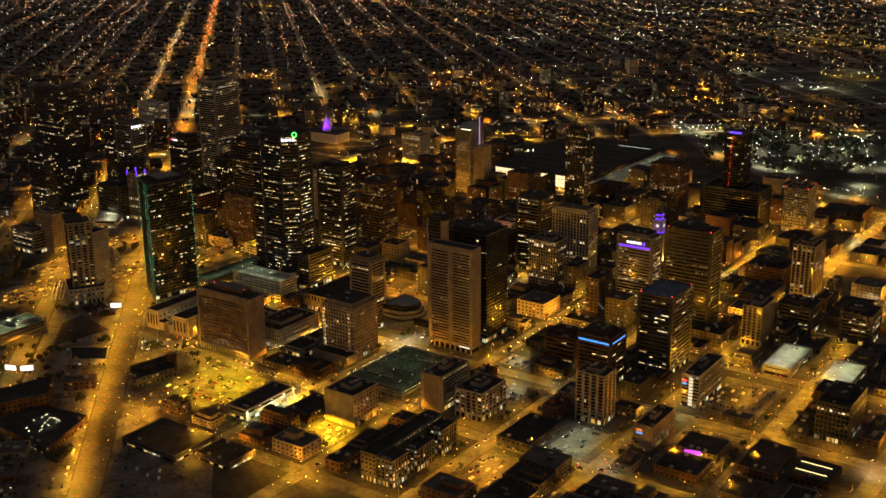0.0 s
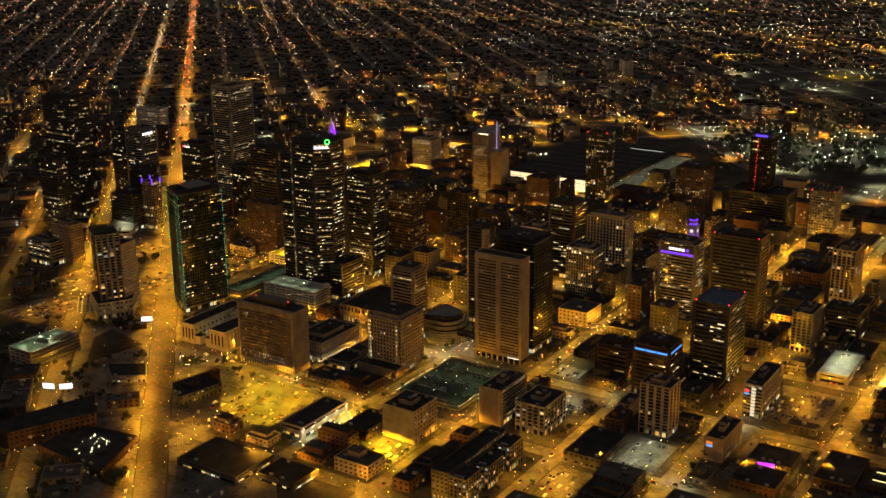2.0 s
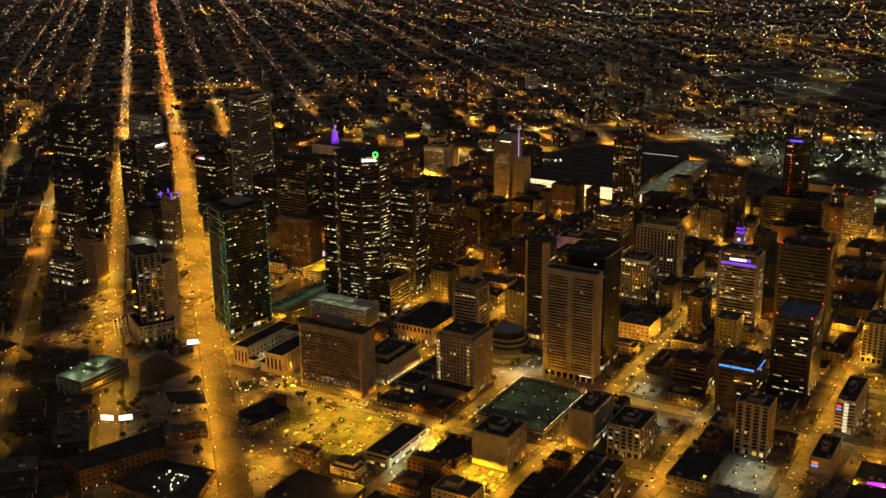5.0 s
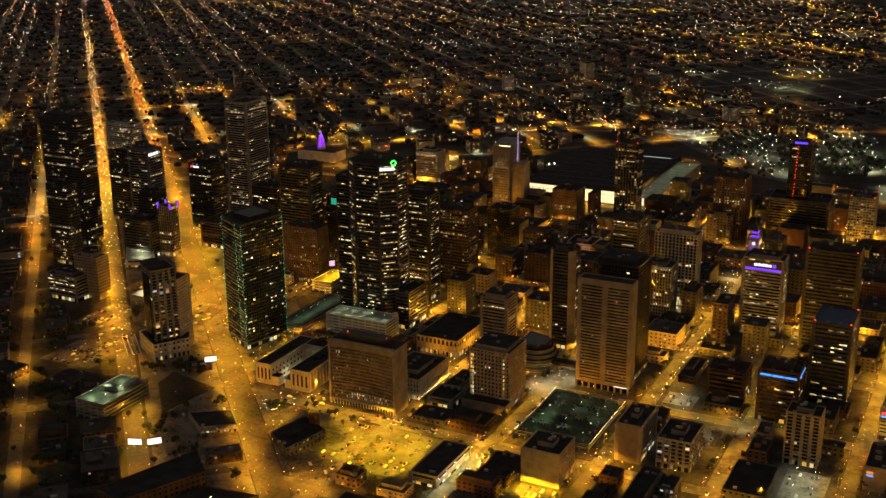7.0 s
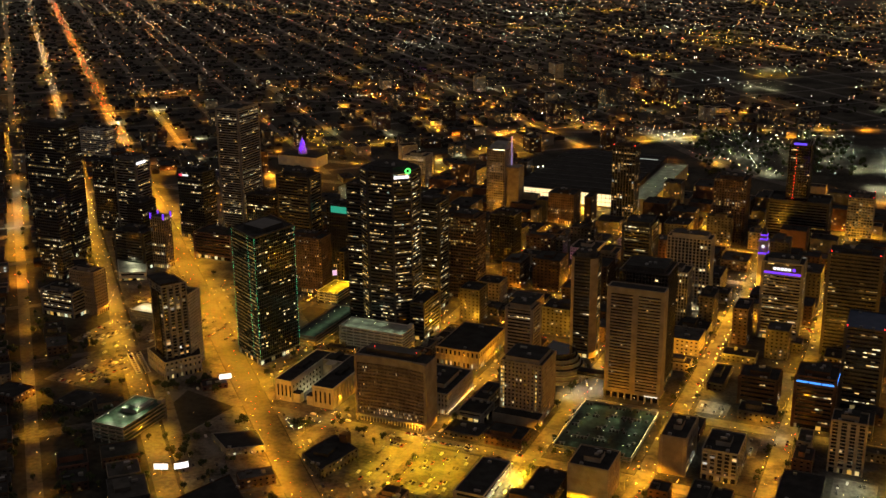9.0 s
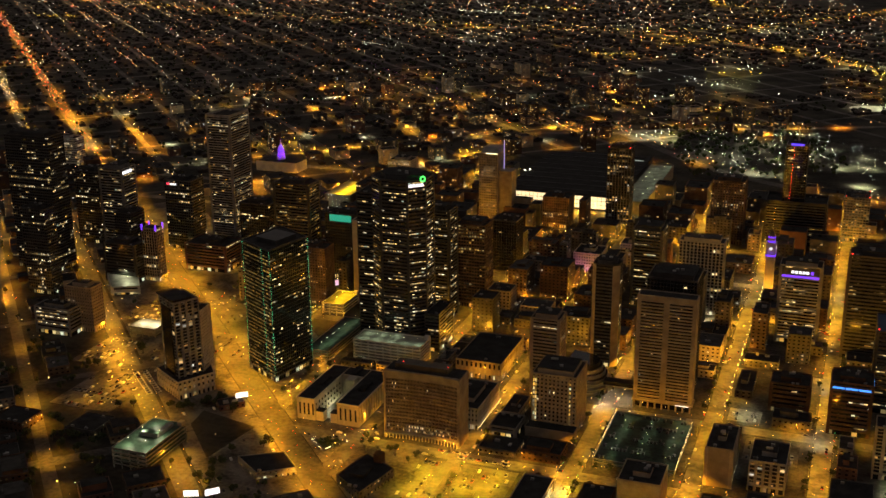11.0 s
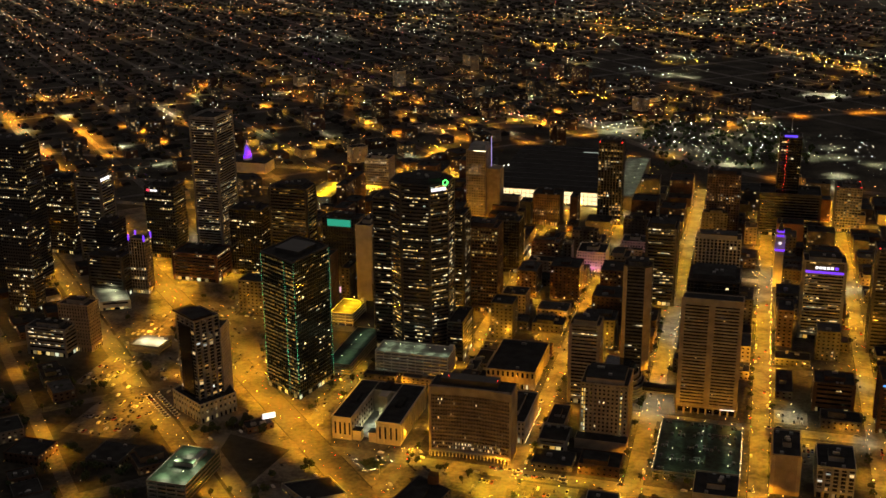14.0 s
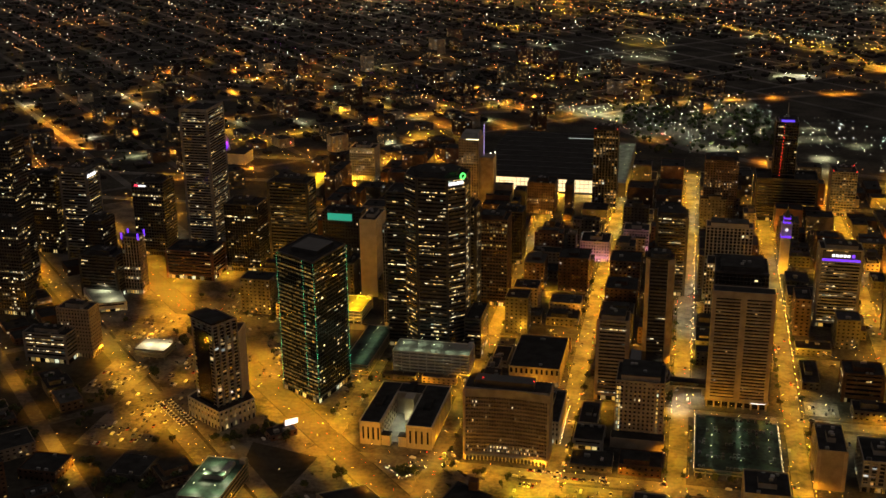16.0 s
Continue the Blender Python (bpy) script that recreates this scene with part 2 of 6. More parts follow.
def road(name, a, b, width, z=0.05, mat=ASPHALT, label="asphalt city street under orange street lamps"):
    d = (Vector(b) - Vector(a)).normalized()
    n = Vector((-d.y, d.x)) * width / 2
    m = Mesh()
    m.quad((a[0] - n.x, a[1] - n.y, z), (b[0] - n.x, b[1] - n.y, z), (b[0] + n.x, b[1] + n.y, z), (a[0] + n.x, a[1] + n.y, z))
    ob = tagged(part(name, m, mat), label, "road", kind="structure")
    return ob


def avenue_y(x):
    return uv(0, AVENUE)[1] + (uv(0, AVENUE)[0] - x) * (CU / SU)


for k, x in enumerate(STREETS_Y):
    y0 = max(300.0, avenue_y(x) if x < -560 else 300.0)
    road("road_%d" % (k + 1), (x, y0), (x, 1640), 15, 0.05)
for k, y in enumerate(STREETS_X):
    x0 = uv(0, AVENUE)[0] - (y - uv(0, AVENUE)[1]) * (SU / CU)
    road("road_%d" % (k + 21), (x0, y), (120, y), 15, 0.054)
road("road_41", uv(300, AVENUE), uv(7400, AVENUE), 24, 0.07, FARROAD, label="wide straight avenue full of traffic")
road("road_42", uv(300, AVENUE - 97), uv(7400, AVENUE - 97), 18, 0.07, FARROAD, label="straight avenue full of headlights")
for k in range(2, 22):
    road("road_%d" % (k + 41), uv(300, AVENUE - 97 * k), uv(5200, AVENUE - 97 * k), 12, 0.06, FARROAD)
for k in range(1, 30):
    road("road_%d" % (k + 63), uv(2000 if k < 14 else 1500, AVENUE + 97 * k), uv(5600, AVENUE + 97 * k), 12, 0.06, FARROAD)
for k in range(0, 26):
    u = 480 + 172 * k
    road("road_%d" % (k + 100), uv(u, AVENUE - 2200), uv(u, AVENUE - 12 if u < 1960 else AVENUE + 2900), 11 if k % 4 else 15, 0.064, FARROAD)

# asphalt wedges where the two grids meet
for no, (v0, v1, u0, u1) in enumerate(((13, 95, 560, 1960), (-85, -13, 560, 1960))):
    m = Mesh()
    m.quad((*uv(u0, AVENUE + v0), 0.03), (*uv(u1, AVENUE + v0), 0.03), (*uv(u1, AVENUE + v1), 0.03), (*uv(u0, AVENUE + v1), 0.03))
    tagged(part("forecourt_%d" % (no + 1), m, LOT), "worn asphalt forecourts beside the avenue", "pavement", kind="structure")

# raised pavements of the downtown blocks
BLOCKS = []
kerb_no = 0
for i, xa in enumerate(STREETS_Y[:-1]):
    for j, ya in enumerate(STREETS_X[:-1]):
        x1, x0, y0, y1 = xa - 8, STREETS_Y[i + 1] + 8, ya + 8, STREETS_X[j + 1] - 8
        if all(side(x, y) > 22 for x in (x0, x1) for y in (y0, y1)):
            BLOCKS.append((x0, x1, y0, y1))
            kerb_no += 1
            m = Mesh().prism(grown(rect(x0, x1, y0, y1), -0.2), 0.0, 0.18)
            tagged(part("pavement_%d" % kerb_no, m, PAVING), "raised concrete pavement of a city block", "pavement", kind="structure")


def lot(name, x0, x1, y0, y1, mat=LOT, label="open asphalt parking lot under bright lamps"):
    m = Mesh().box(x0, x1, y0, y1, 0.0, 0.23)
    FOOT.append(((x0 + x1) / 2, (y0 + y1) / 2, (x1 - x0) / 2 - 3, (y1 - y0) / 2 - 3))
    return tagged(part(name, m, mat), label, "parking lot", kind="structure")


# ------------------------------------------------------------------ street lamps
pole = Mesh().cyl(0, 0, 0.14, 0, 9.0, 6, 0.08).box(-0.05, 2.2, -0.05, 0.05, 8.85, 8.97)
POLE = pole.data("pole", STEEL)
LAMPS, BULBS = {}, {}
for key, col, watts, spread, r in (("sodium", SODIUM, 16000, 160, 0.27), ("gold", GOLD, 29000, 158, 0.27), ("pale", PALE, 5200, 150, 0.27), ("warm", WARM, 9500, 150, 0.27),
                                   ("globe", SODIUM, 5600, 0, 0.27), ("core", (1.0, 0.42, 0.015), 28000, 160, 0.27), ("core_globe", (1.0, 0.43, 0.02), 13000, 0, 0.28), ("deck", (0.8, 1.0, 0.6), 1100, 128, 0.22),
                                   ("avenue", (1.0, 0.40, 0.012), 23000, 160, 0.3), ("far", (1.0, 0.35, 0.02), 56000, 162, 0.0), ("far_gold", (1.0, 0.48, 0.03), 52000, 162, 0.0), ("far_pale", PALE, 21000, 160, 0.0)):
    L = bpy.data.lights.new("lamp_" + key, "SPOT" if spread else "POINT")
    L.color, L.energy, L.shadow_soft_size = col, watts, 0.4
    if spread:
        L.spot_size, L.spot_blend = radians(spread), 0.8 if key == "deck" else 0.35
    LAMPS[key] = L
    if r:
        BULBS[key] = Mesh().bulb(2.0, 0, 9.1, r).data("lamp_head", neon("lamp_glass_" + key, tuple(0.5 * (v + w) for v, w in zip(col, (1, 0.8, 0.4))), 10.0, False))
MORE_BULBS = {key: Mesh() for key in BULBS}
N_LAMPS = 0


def street_lamp(x, y, turn=0.0, key="sodium", z=0.0, light=True):
    """A lamp on a bent pole; past the first three hundred the bulbs are gathered in one mesh."""
    global N_LAMPS
    if key == "sodium" and (round(x) + round(y)) % 5 < 2:
        key = "globe"                      # point lights, added among the lamps to brighten the walls as well
    if key == "core" and (round(x) + round(y)) % 3 == 0:
        key = "core_globe"
    if key == "core" and (round(x) * 3 + round(y)) % 8 == 1:
        key = "warm"                       # newer white lamps among the orange ones
    c, s = math.cos(radians(turn)), math.sin(radians(turn))
    if N_LAMPS < 300:
        root = tagged(new("street_lamp", POLE), "tall steel street lamp with a glowing head", "street lamp", "street lamps")
        root.matrix_world = pose(x, y, z, 0, 0, turn)
        part("lamp_head", BULBS[key], None, root, "glowing lamp head")
        N_LAMPS += 1
    else:
        MORE_BULBS[key].bulb(x + 2.0 * c, y + 2.0 * s, z + 9.1, 0.26)
    if light:
        lamp = new("street_light", LAMPS[key])
        lamp.location = (x + 2.0 * c, y + 2.0 * s, z + 8.4)


rng = random.Random(4)
for k, x in sorted(enumerate(STREETS_Y), key=lambda p: abs(p[1] + 600)):
    y0 = max(560.0, avenue_y(x) + 15 if x < -560 else 560.0)
    y, flip = y0 + rng.uniform(0, 20), 1
    while y < 1640 and -1420 < x < -100:
        street_lamp(x + flip * 8.6, y + rng.uniform(-3, 3), 180 if flip > 0 else 0, "warm" if y > 1010 and k == 7 and flip > 0 else "core" if y > 900 and -900 < x < -250 else rng.choice(("sodium", "sodium", "core")))
        y, flip = y + (30 if y < 1150 else 27), -flip
for k, y in enumerate(STREETS_X):
    x0 = uv(0, AVENUE)[0] - (y - uv(0, AVENUE)[1]) * (SU / CU)
    x, flip = max(x0 + 20, -1420), 1
    while x < -120 and 590 < y < 1640:
        street_lamp(x, y + flip * 8.6, -90 if flip > 0 else 90, "core" if y > 960 and -1000 < x < -250 else rng.choice(("sodium", "sodium", "core")))
        x, flip = x + (33 if y < 1120 else 34), -flip
u = 620.0
while u < 2100:
    for d in (-13, 13):
        street_lamp(*uv(u + d + rng.uniform(-5, 5), AVENUE + d), key="avenue", turn=TURN2 + (0 if d < 0 else 180), light=u > 1150 or d < 0)
        street_lamp(*uv(u + 14 + d, AVENUE - 97 + 0.75 * d), key="avenue" if u > 1250 else "sodium", turn=TURN2 + (0 if d < 0 else 180), light=d < 0 or 1000 < u < 1250)
    u += 30
for k in range(2, 7):
    u = 560.0 + 20 * k
    while u < (1950 if k == 2 else 1500):
        street_lamp(*uv(u, AVENUE - 97 * k + 6), turn=TURN2 + 180, light=k == 2 or rng.random() < 0.5)
        u += rng.uniform(48, 75) if k == 2 else rng.uniform(60, 100)


# ------------------------------------------------------------------ towers
def tower(name, label, poly, h, wall=GREY, style="grid", storey=3.6, bay=3.2, lit=0.12, win=WIN, glass=GLASS, roof=TAR,
          turn=0.0, base=5.5, house=0.55, parapet=1.2, seed=0, category="office tower", lobby=0.5, full=0.08, faces=None, red=0, z0=0.0, blank=(), blank_wall=None):
    """A storeyed building on a convex outline: glass core, spandrel slabs, piers, lit panes, parapet, plant room."""
    rng = random.Random(name + str(seed) + str(round(poly[0][0])))
    cx, cy = sum(p[0] for p in poly) / len(poly), sum(p[1] for p in poly) / len(poly)
    xs, ys = [p[0] for p in poly], [p[1] for p in poly]
    FOOT.append(((min(xs) + max(xs)) / 2, (min(ys) + max(ys)) / 2, (max(xs) - min(xs)) / 2, (max(ys) - min(ys)) / 2))
    root = thing(name, label, category, cx, cy, z0)
    poly = [(x - cx, y - cy) for x, y in poly]
    part("core", Mesh().prism(grown(poly, -0.35), 0.0, h - 0.4), glass, root)
    ns = max(1, int((h - base) / storey))
    storey = (h - base) / ns
    share = {"grid": 0.42, "bands": 0.48, "vertical": 0.22, "glass": 0.10, "punched": 0.5, "balcony": 0.34}[style]
    inset = {"vertical": -0.12, "glass": -0.22}.get(style, 0.0)
    if style == "balcony":
        inset = 0.5
    slab = Mesh().prism(grown(poly, inset), 0, storey * share).data("spandrel", wall)
    for i in range(ns):
        part("spandrel", slab, None, root, at=(0, 0, base + i * storey))
    part("base_course", Mesh().prism(grown(poly, 0.15), base - 1.1, base + 0.02), wall, root)
    piers, pane_sets, shop = Mesh(), {}, Mesh()
    n = len(poly)
    for i in range(n):
        a, b = Vector(poly[i]), Vector(poly[(i + 1) % n])
        d, ln = (b - a).normalized(), (b - a).length
        out = Vector((d.y, -d.x))
        if ln < 3:
            continue
        nb = max(1, round(ln / bay))
        w = ln / nb
        pw = {"grid": 0.30, "bands": 0.0, "vertical": 0.38, "glass": 0.05, "punched": 0.55, "balcony": 0.0}[style] * w / 2
        if pw > 0:
            for k in range(nb + 1):
                p = a + d * (k * w)
                q = [p - d * pw - out * 0.4, p + d * pw - out * 0.4, p + d * pw + out * 0.05, p - d * pw + out * 0.05]
                if k == 0:
                    q = [p - out * 0.4 + d * 0.02, p + d * pw - out * 0.4, p + d * pw + out * 0.05, p + out * 0.05 + d * 0.02]
                if k == nb:
                    q = [p - d * pw - out * 0.4, p - out * 0.4 - d * 0.02, p + out * 0.05 - d * 0.02, p - d * pw + out * 0.05]
                piers.prism([tuple(v) for v in reversed(q)], 0.2, h - 0.2)
        if style in ("bands", "balcony") and ln > 20:
            for k in (0, 0.5, 1) if style == "balcony" else (0, 1):
                p = a + d * (k * (ln - 2.4) + 1.2)
                q = [p - d * 1.19 - out * 0.4, p + d * 1.19 - out * 0.4, p + d * 1.19 + out * 0.55, p - d * 1.19 + out * 0.55]
                piers.prism([tuple(v) for v in reversed(q)], 0.2, h - 0.2)
        gl = a - out * 0.27
        if i in blank:
            q = [a + out * 0.02, b + out * 0.02, b + out * 0.3, a + out * 0.3]
            part("blank_wall", Mesh().prism([tuple(v) for v in reversed(q)], 0.1, h - 0.3), blank_wall or wall, root, "plain windowless wall")
            continue
        f_lit, f_full, f_win = (faces or {}).get(i, (lit, full, win))
        panes = pane_sets.setdefault(f_win.name, (f_win, Mesh()))[1]
        for s in range(ns):
            z = base + s * storey + storey * share + 0.05
            zt = base + (s + 1) * storey - 0.08
            floor_lit = rng.random() < f_full
            p_on = 0.85 if floor_lit else f_lit * rng.uniform(0.2, 1.9)
            on = rng.random() < p_on
            for k in range(nb):
                if rng.random() < (0.2 if floor_lit else 0.45 if style == "bands" else 0.62):
                    on = rng.random() < p_on
                if on:
                    x0, x1 = k * w + pw + 0.1, (k + 1) * w - pw - 0.1
                    if rng.random() < 0.3:
                        x1 = x0 + (x1 - x0) * rng.uniform(0.4, 0.9)
                    p, q = gl + d * x0, gl + d * x1
                    zz = z + (zt - z) * (rng.choice((0.45, 0.55, 0.65)) if style == "bands" else rng.choice((0.3, 0.38, 0.5)) if style == "glass" else rng.choice((1, 0.9, 0.7, 0.5)))
                    panes.quad((p.x, p.y, z), (q.x, q.y, z), (q.x, q.y, zz), (p.x, p.y, zz))
        for k in range(int(ln / 5)):
            if rng.random() < lobby:
                p, q = gl + d * (k * 5 + 0.4), gl + d * (k * 5 + 4.6)
                shop.quad((p.x, p.y, 0.4), (q.x, q.y, 0.4), (q.x, q.y, base - 1.4), (p.x, p.y, base - 1.4))
    part("pier_rib", piers, wall, root, kind="stuff")
    for w_mat, panes in pane_sets.values():
        part("window_light", panes, w_mat, root, "scattered lit windows", "stuff")
    part("shop_front", shop, WINSHOP, root, "lit ground floor glazing", "stuff")
    top = part("roof", Mesh().prism(grown(poly, -0.3), h - 0.4, h), roof, root, "flat dark roof")
    part("parapet", Mesh().ring(grown(poly, 0.06), grown(poly, -0.5), h - 0.6, h + parapet), wall, root)
    ax0, ay0 = (max(xs) - min(xs)) * 0.5, (max(ys) - min(ys)) * 0.5
    if house > 0:
        inner = [(x * house, y * house) for x, y in poly]
        room = part("plant_room", Mesh().prism(inner, h, h + 4.2), DARK if wall in (DARK, RUST) else wall, root)
        part("plant_room_roof", Mesh().prism(grown(inner, 0.25), h + 4.2, h + 4.5), roof, room)
        for k in range(3):
            x, y = rng.uniform(-0.6, 0.6) * house * ax0, rng.uniform(-0.6, 0.6) * house * ay0
            part("roof_unit", Mesh().box(x - 1.4, x + 1.4, y - 1.1, y + 1.1, h + 4.5, h + 5.9), STEEL, room)
    ax, ay = (max(xs) - min(xs)) * 0.5, (max(ys) - min(ys)) * 0.5
    for k in range(3):
        x, y = rng.uniform(-0.75, 0.75) * ax, rng.choice((-0.78, 0.78)) * ay
        if n == 4 and turn == 0 and abs(y) > house * ay + 1.5 and ay > 8:
            part("roof_unit", Mesh().box(x - 1.3, x + 1.3, y - 0.9, y + 0.9, h, h + 1.6), STEEL, top)
    for k in range(red):
        x, y = poly[k % n]
        part("warning_light", Mesh().bulb(x * 0.9, y * 0.9, h + parapet + 0.6, 0.7), REDDOT, root, "red warning light")
    return root


def letters(name, text, size, mat, parent, at, turn=0.0, depth=0.15, width=None):
    c = bpy.data.curves.new(name, "FONT")
    c.body, c.size, c.extrude, c.align_x, c.align_y = text, size, depth, "CENTER", "CENTER"
    c.materials.append(mat)
    ob = new(name, c)
    ob.parent = parent
    ob.matrix_local = pose(*at, 90, 0, turn)
    return ob


def local(root, x, y):
    return x - root.location.x, y - root.location.y


# --- the broad tan slab with a hollowed front, on a glowing arcade
def hollow_slab(x0, x1, y0, y1, h):
    root = thing("federal_office_block", "tan concrete office slab with a gently curved gridded front", "office block", (x0 + x1) / 2, (y0 + y1) / 2)
    FOOT.append(((x0 + x1) / 2, (y0 + y1) / 2, (x1 - x0) / 2, (y1 - y0) / 2 + 6))
    hw, hd, n = (x1 - x0) / 2, (y1 - y0) / 2, 24
    curve = [(-hw + 2 * hw * i / n, -hd + 3.0 * (1 - (2 * i / n - 1) ** 2)) for i in range(n + 1)]
    body = curve + [(hw, hd), (-hw, hd)]
    part("core", Mesh().prism(body, 5.0, h - 5.0), GLASS, root)
    part("back_wall", Mesh().box(-hw, hw, hd, hd + 0.4, 0, h), TAN, root)
    part("end_wall", Mesh().box(hw - 1.4, hw + 0.6, -hd - 1.1, hd + 0.4, 0, h), TAN, root, "plain tan concrete end wall")
    part("end_wall", Mesh().box(-hw - 0.6, -hw + 1.4, -hd - 1.1, hd + 0.4, 0, h), TAN, root, "plain tan concrete end wall")
    fins, panes = Mesh(), Mesh()
    rng = random.Random(12)
    nb, ns = 52, 15
    sh = (h - 12.5) / ns

    def at(s):
        return -hw + 2 * hw * s, -hd + 3.0 * (1 - (2 * s - 1) ** 2)
    for k in range(nb + 1):
        x, y = at(k / nb)
        fins.box(x - 0.27, x + 0.27, y - 0.55, y + 0.2, 5.6, h - 6.6)
    part("fin_rib", fins, BRONZE, root, "close upright concrete fins", "stuff")
    strip = Mesh().prism([(x, y - 0.38) for x, y in curve] + [(x, y + 0.1) for x, y in reversed(curve)], 0, 1.35)
    strip = strip.data("spandrel", BRONZE)
    for s in range(ns + 1):
        part("spandrel", strip, None, root, at=(0, 0, 5.6 + s * sh))
    for s in range(ns):
        p_on = 0.75 if s in (0, 1) else 0.05
        for k in range(nb):
            if rng.random() < p_on * (1 if s > 1 else (0.2 if k < 14 or k > 40 else 0.8)):
                (xa, ya), (xb, yb) = at((k + 0.2) / nb), at((k + 0.8) / nb)
                z = 5.6 + s * sh + 1.4
                panes.quad((xa, ya - 0.05, z), (xb, yb - 0.05, z), (xb, yb - 0.05, z + 1.7), (xa, ya - 0.05, z + 1.7))
    part("window_light", panes, WIN, root, "few lit windows, most on the lowest storeys", "stuff")
    fr = [(x, y - 0.6) for x, y in curve]
    part("frieze", Mesh().prism(fr + [(hw, hd), (-hw, hd)], h - 6.5, h), TAN, root, "plain concrete top band")
    part("roof", Mesh().box(-hw + 0.5, hw - 0.5, -hd + 4, hd - 0.2, h, h + 0.3), TAR, root)
    part("plant_room", Mesh().box(-hw * 0.78, hw * 0.62, -hd * 0.35, hd * 0.75, h + 0.3, h + 5.0), DARK, root)
    part("arcade_floor", Mesh().prism([(x, y - 2.6) for x, y in curve] + [(hw, hd), (-hw, hd)], 4.4, 5.6), BEIGE, root)
    col = Mesh().box(-0.35, 0.35, -0.35, 0.35, 0.15, 4.4).data("column", BEIGE)
    for k in range(23):
        x, y = at((k + 0.5) / 23)
        part("column", col, None, root, at=(x, y - 2.0, 0))
    part("lobby_wall", Mesh().prism([(x, y + 2.5) for x, y in curve] + [(hw, hd), (-hw, hd)], 0, 4.4), WINGOLD, root, "glowing glazed lobby")
    for k in range(2):
        part("warning_light", Mesh().bulb((-1) ** k * hw * 0.6, 0, h + 5.6, 0.5), REDDOT, root, "red warning light")


hollow_slab(-811, -744, 741, 763, 61.5)
tower("annex_block", "low beige annex with a dark flat roof and lit arcade", rect(-778, -740, 778, 838), 19, BEIGE, "punched", lit=0.03, category="office block", lobby=0.9)



def balcony_slab(x0, x1, y0, y1, h):
    """Tan slab: a broad frame with two fields of balconies on each long side."""
    root = thing("slab_tower", "tan high-rise slab with close balcony bands between solid piers", "apartment tower", (x0 + x1) / 2, (y0 + y1) / 2)
    FOOT.append(((x0 + x1) / 2, (y0 + y1) / 2, (x1 - x0) / 2, (y1 - y0) / 2))
    hw, hd, ns = (x1 - x0) / 2, (y1 - y0) / 2, 31
    st = (h - 13) / ns
    part("core", Mesh().box(-hw + 1.6, hw - 1.6, -hd + 1.6, hd - 1.6, 0, h - 2), GLASS, root)
    for a, b in ((-hw, -hw + 3.4), (-2.6, 2.6), (hw - 3.4, hw)):
        part("pier", Mesh().box(a, b, -hd, hd, 7, h - 0.02), TAN, root)
    part("frieze", Mesh().ring(rect(-hw - 0.02, hw + 0.02, -hd - 0.02, hd + 0.02), rect(-hw + 1, hw - 1, -hd + 1, hd - 1), h - 5.5, h + 0.6), TAN, root, "plain top band")
    rail = Mesh().box(-hw + 3.3, -2.5, -hd + 0.1, hd - 0.1, 0, 1.35).data("balcony", TAN)
    for i in range(ns):
        for x in (0, hw - 0.8):
            part("balcony", rail, None, root, at=(x, 0, 7.5 + i * st))
    rng = random.Random(8)
    lamps = Mesh()
    for i in range(ns):
        for k in range(22):
            if rng.random() < 0.035:
                x = -hw + 4 + k * (2 * hw - 8) / 22
                if abs(x) > 3.5:
                    lamps.quad((x, -hd + 1.5, 7.5 + i * st + 1.5), (x + 1.2, -hd + 1.5, 7.5 + i * st + 1.5), (x + 1.2, -hd + 1.5, 7.5 + i * st + 2.7), (x, -hd + 1.5, 7.5 + i * st + 2.7))
    part("window_light", lamps, WINHOME, root, "few lit windows", "stuff")
    part("roof", Mesh().box(-hw + 1, hw - 1, -hd + 1, hd - 1, h - 0.4, h), TAR, root)
    part("base_slab", Mesh().box(-hw - 1, hw + 1, -hd - 1.5, hd + 1, 6.2, 7.2), TAN, root)
    part("lobby", Mesh().box(-hw + 3, hw - 3, -hd + 2.2, hd - 2, 0.2, 6.2), GLASS, root)
    col = Mesh().box(-0.6, 0.6, -0.6, 0.6, 0.1, 6.2).data("column", TAN)
    for k in range(9):
        part("column", col, None, root, at=(-hw + 1 + k * (2 * hw - 2) / 8, -hd - 0.6, 0))
    part("canopy_light", Mesh().box(hw - 14, hw - 2, -hd - 1.9, -hd - 1.55, 6.3, 7.0), SIGNWHITE, root, "white lit entrance canopy")


balcony_slab(-624, -572, 872, 887, 106.5)
tower("black_tower", "black glass tower with a stepped dark crown", rect(-622, -577, 905, 945), 112, DARK, "glass", 3.6, 3.0, 0.02, full=0.0, house=0.8)
tower("bank_tower", "grey bank tower with lit rows and a violet crown band", rect(-518, -477, 1073, 1098), 82.5, GREY, "bands", 3.3, 3.0, 0.22, WIN, house=0.75, seed=2)
bank = bpy.data.objects["bank_tower"]
bx, by = local(bank, -497.5, 1073)
part("crown_band", Mesh().box(bx - 20.4, bx + 20.4, by - 0.5, by - 0.15, 71.0, 73.0), VIOLET, bank, "violet neon strip")
panel = part("sign_panel", Mesh().box(bx - 20.4, bx + 20.4, by - 0.25, by - 0.06, 73.5, 81.0), DARK, bank)
for k in range(5):
    x = bx - 9 + 3.6 * k
    part("sign_bar", Mesh().box(x, x + 2.7, by - 0.7, by - 0.3, 75.4, 78.0), SIGNWHITE, panel, "white glowing sign")
part("sign_emblem", Mesh().box(bx + 9.8, bx + 12.6, by - 0.7, by - 0.3, 75.2, 78.2), VIOLET, panel)

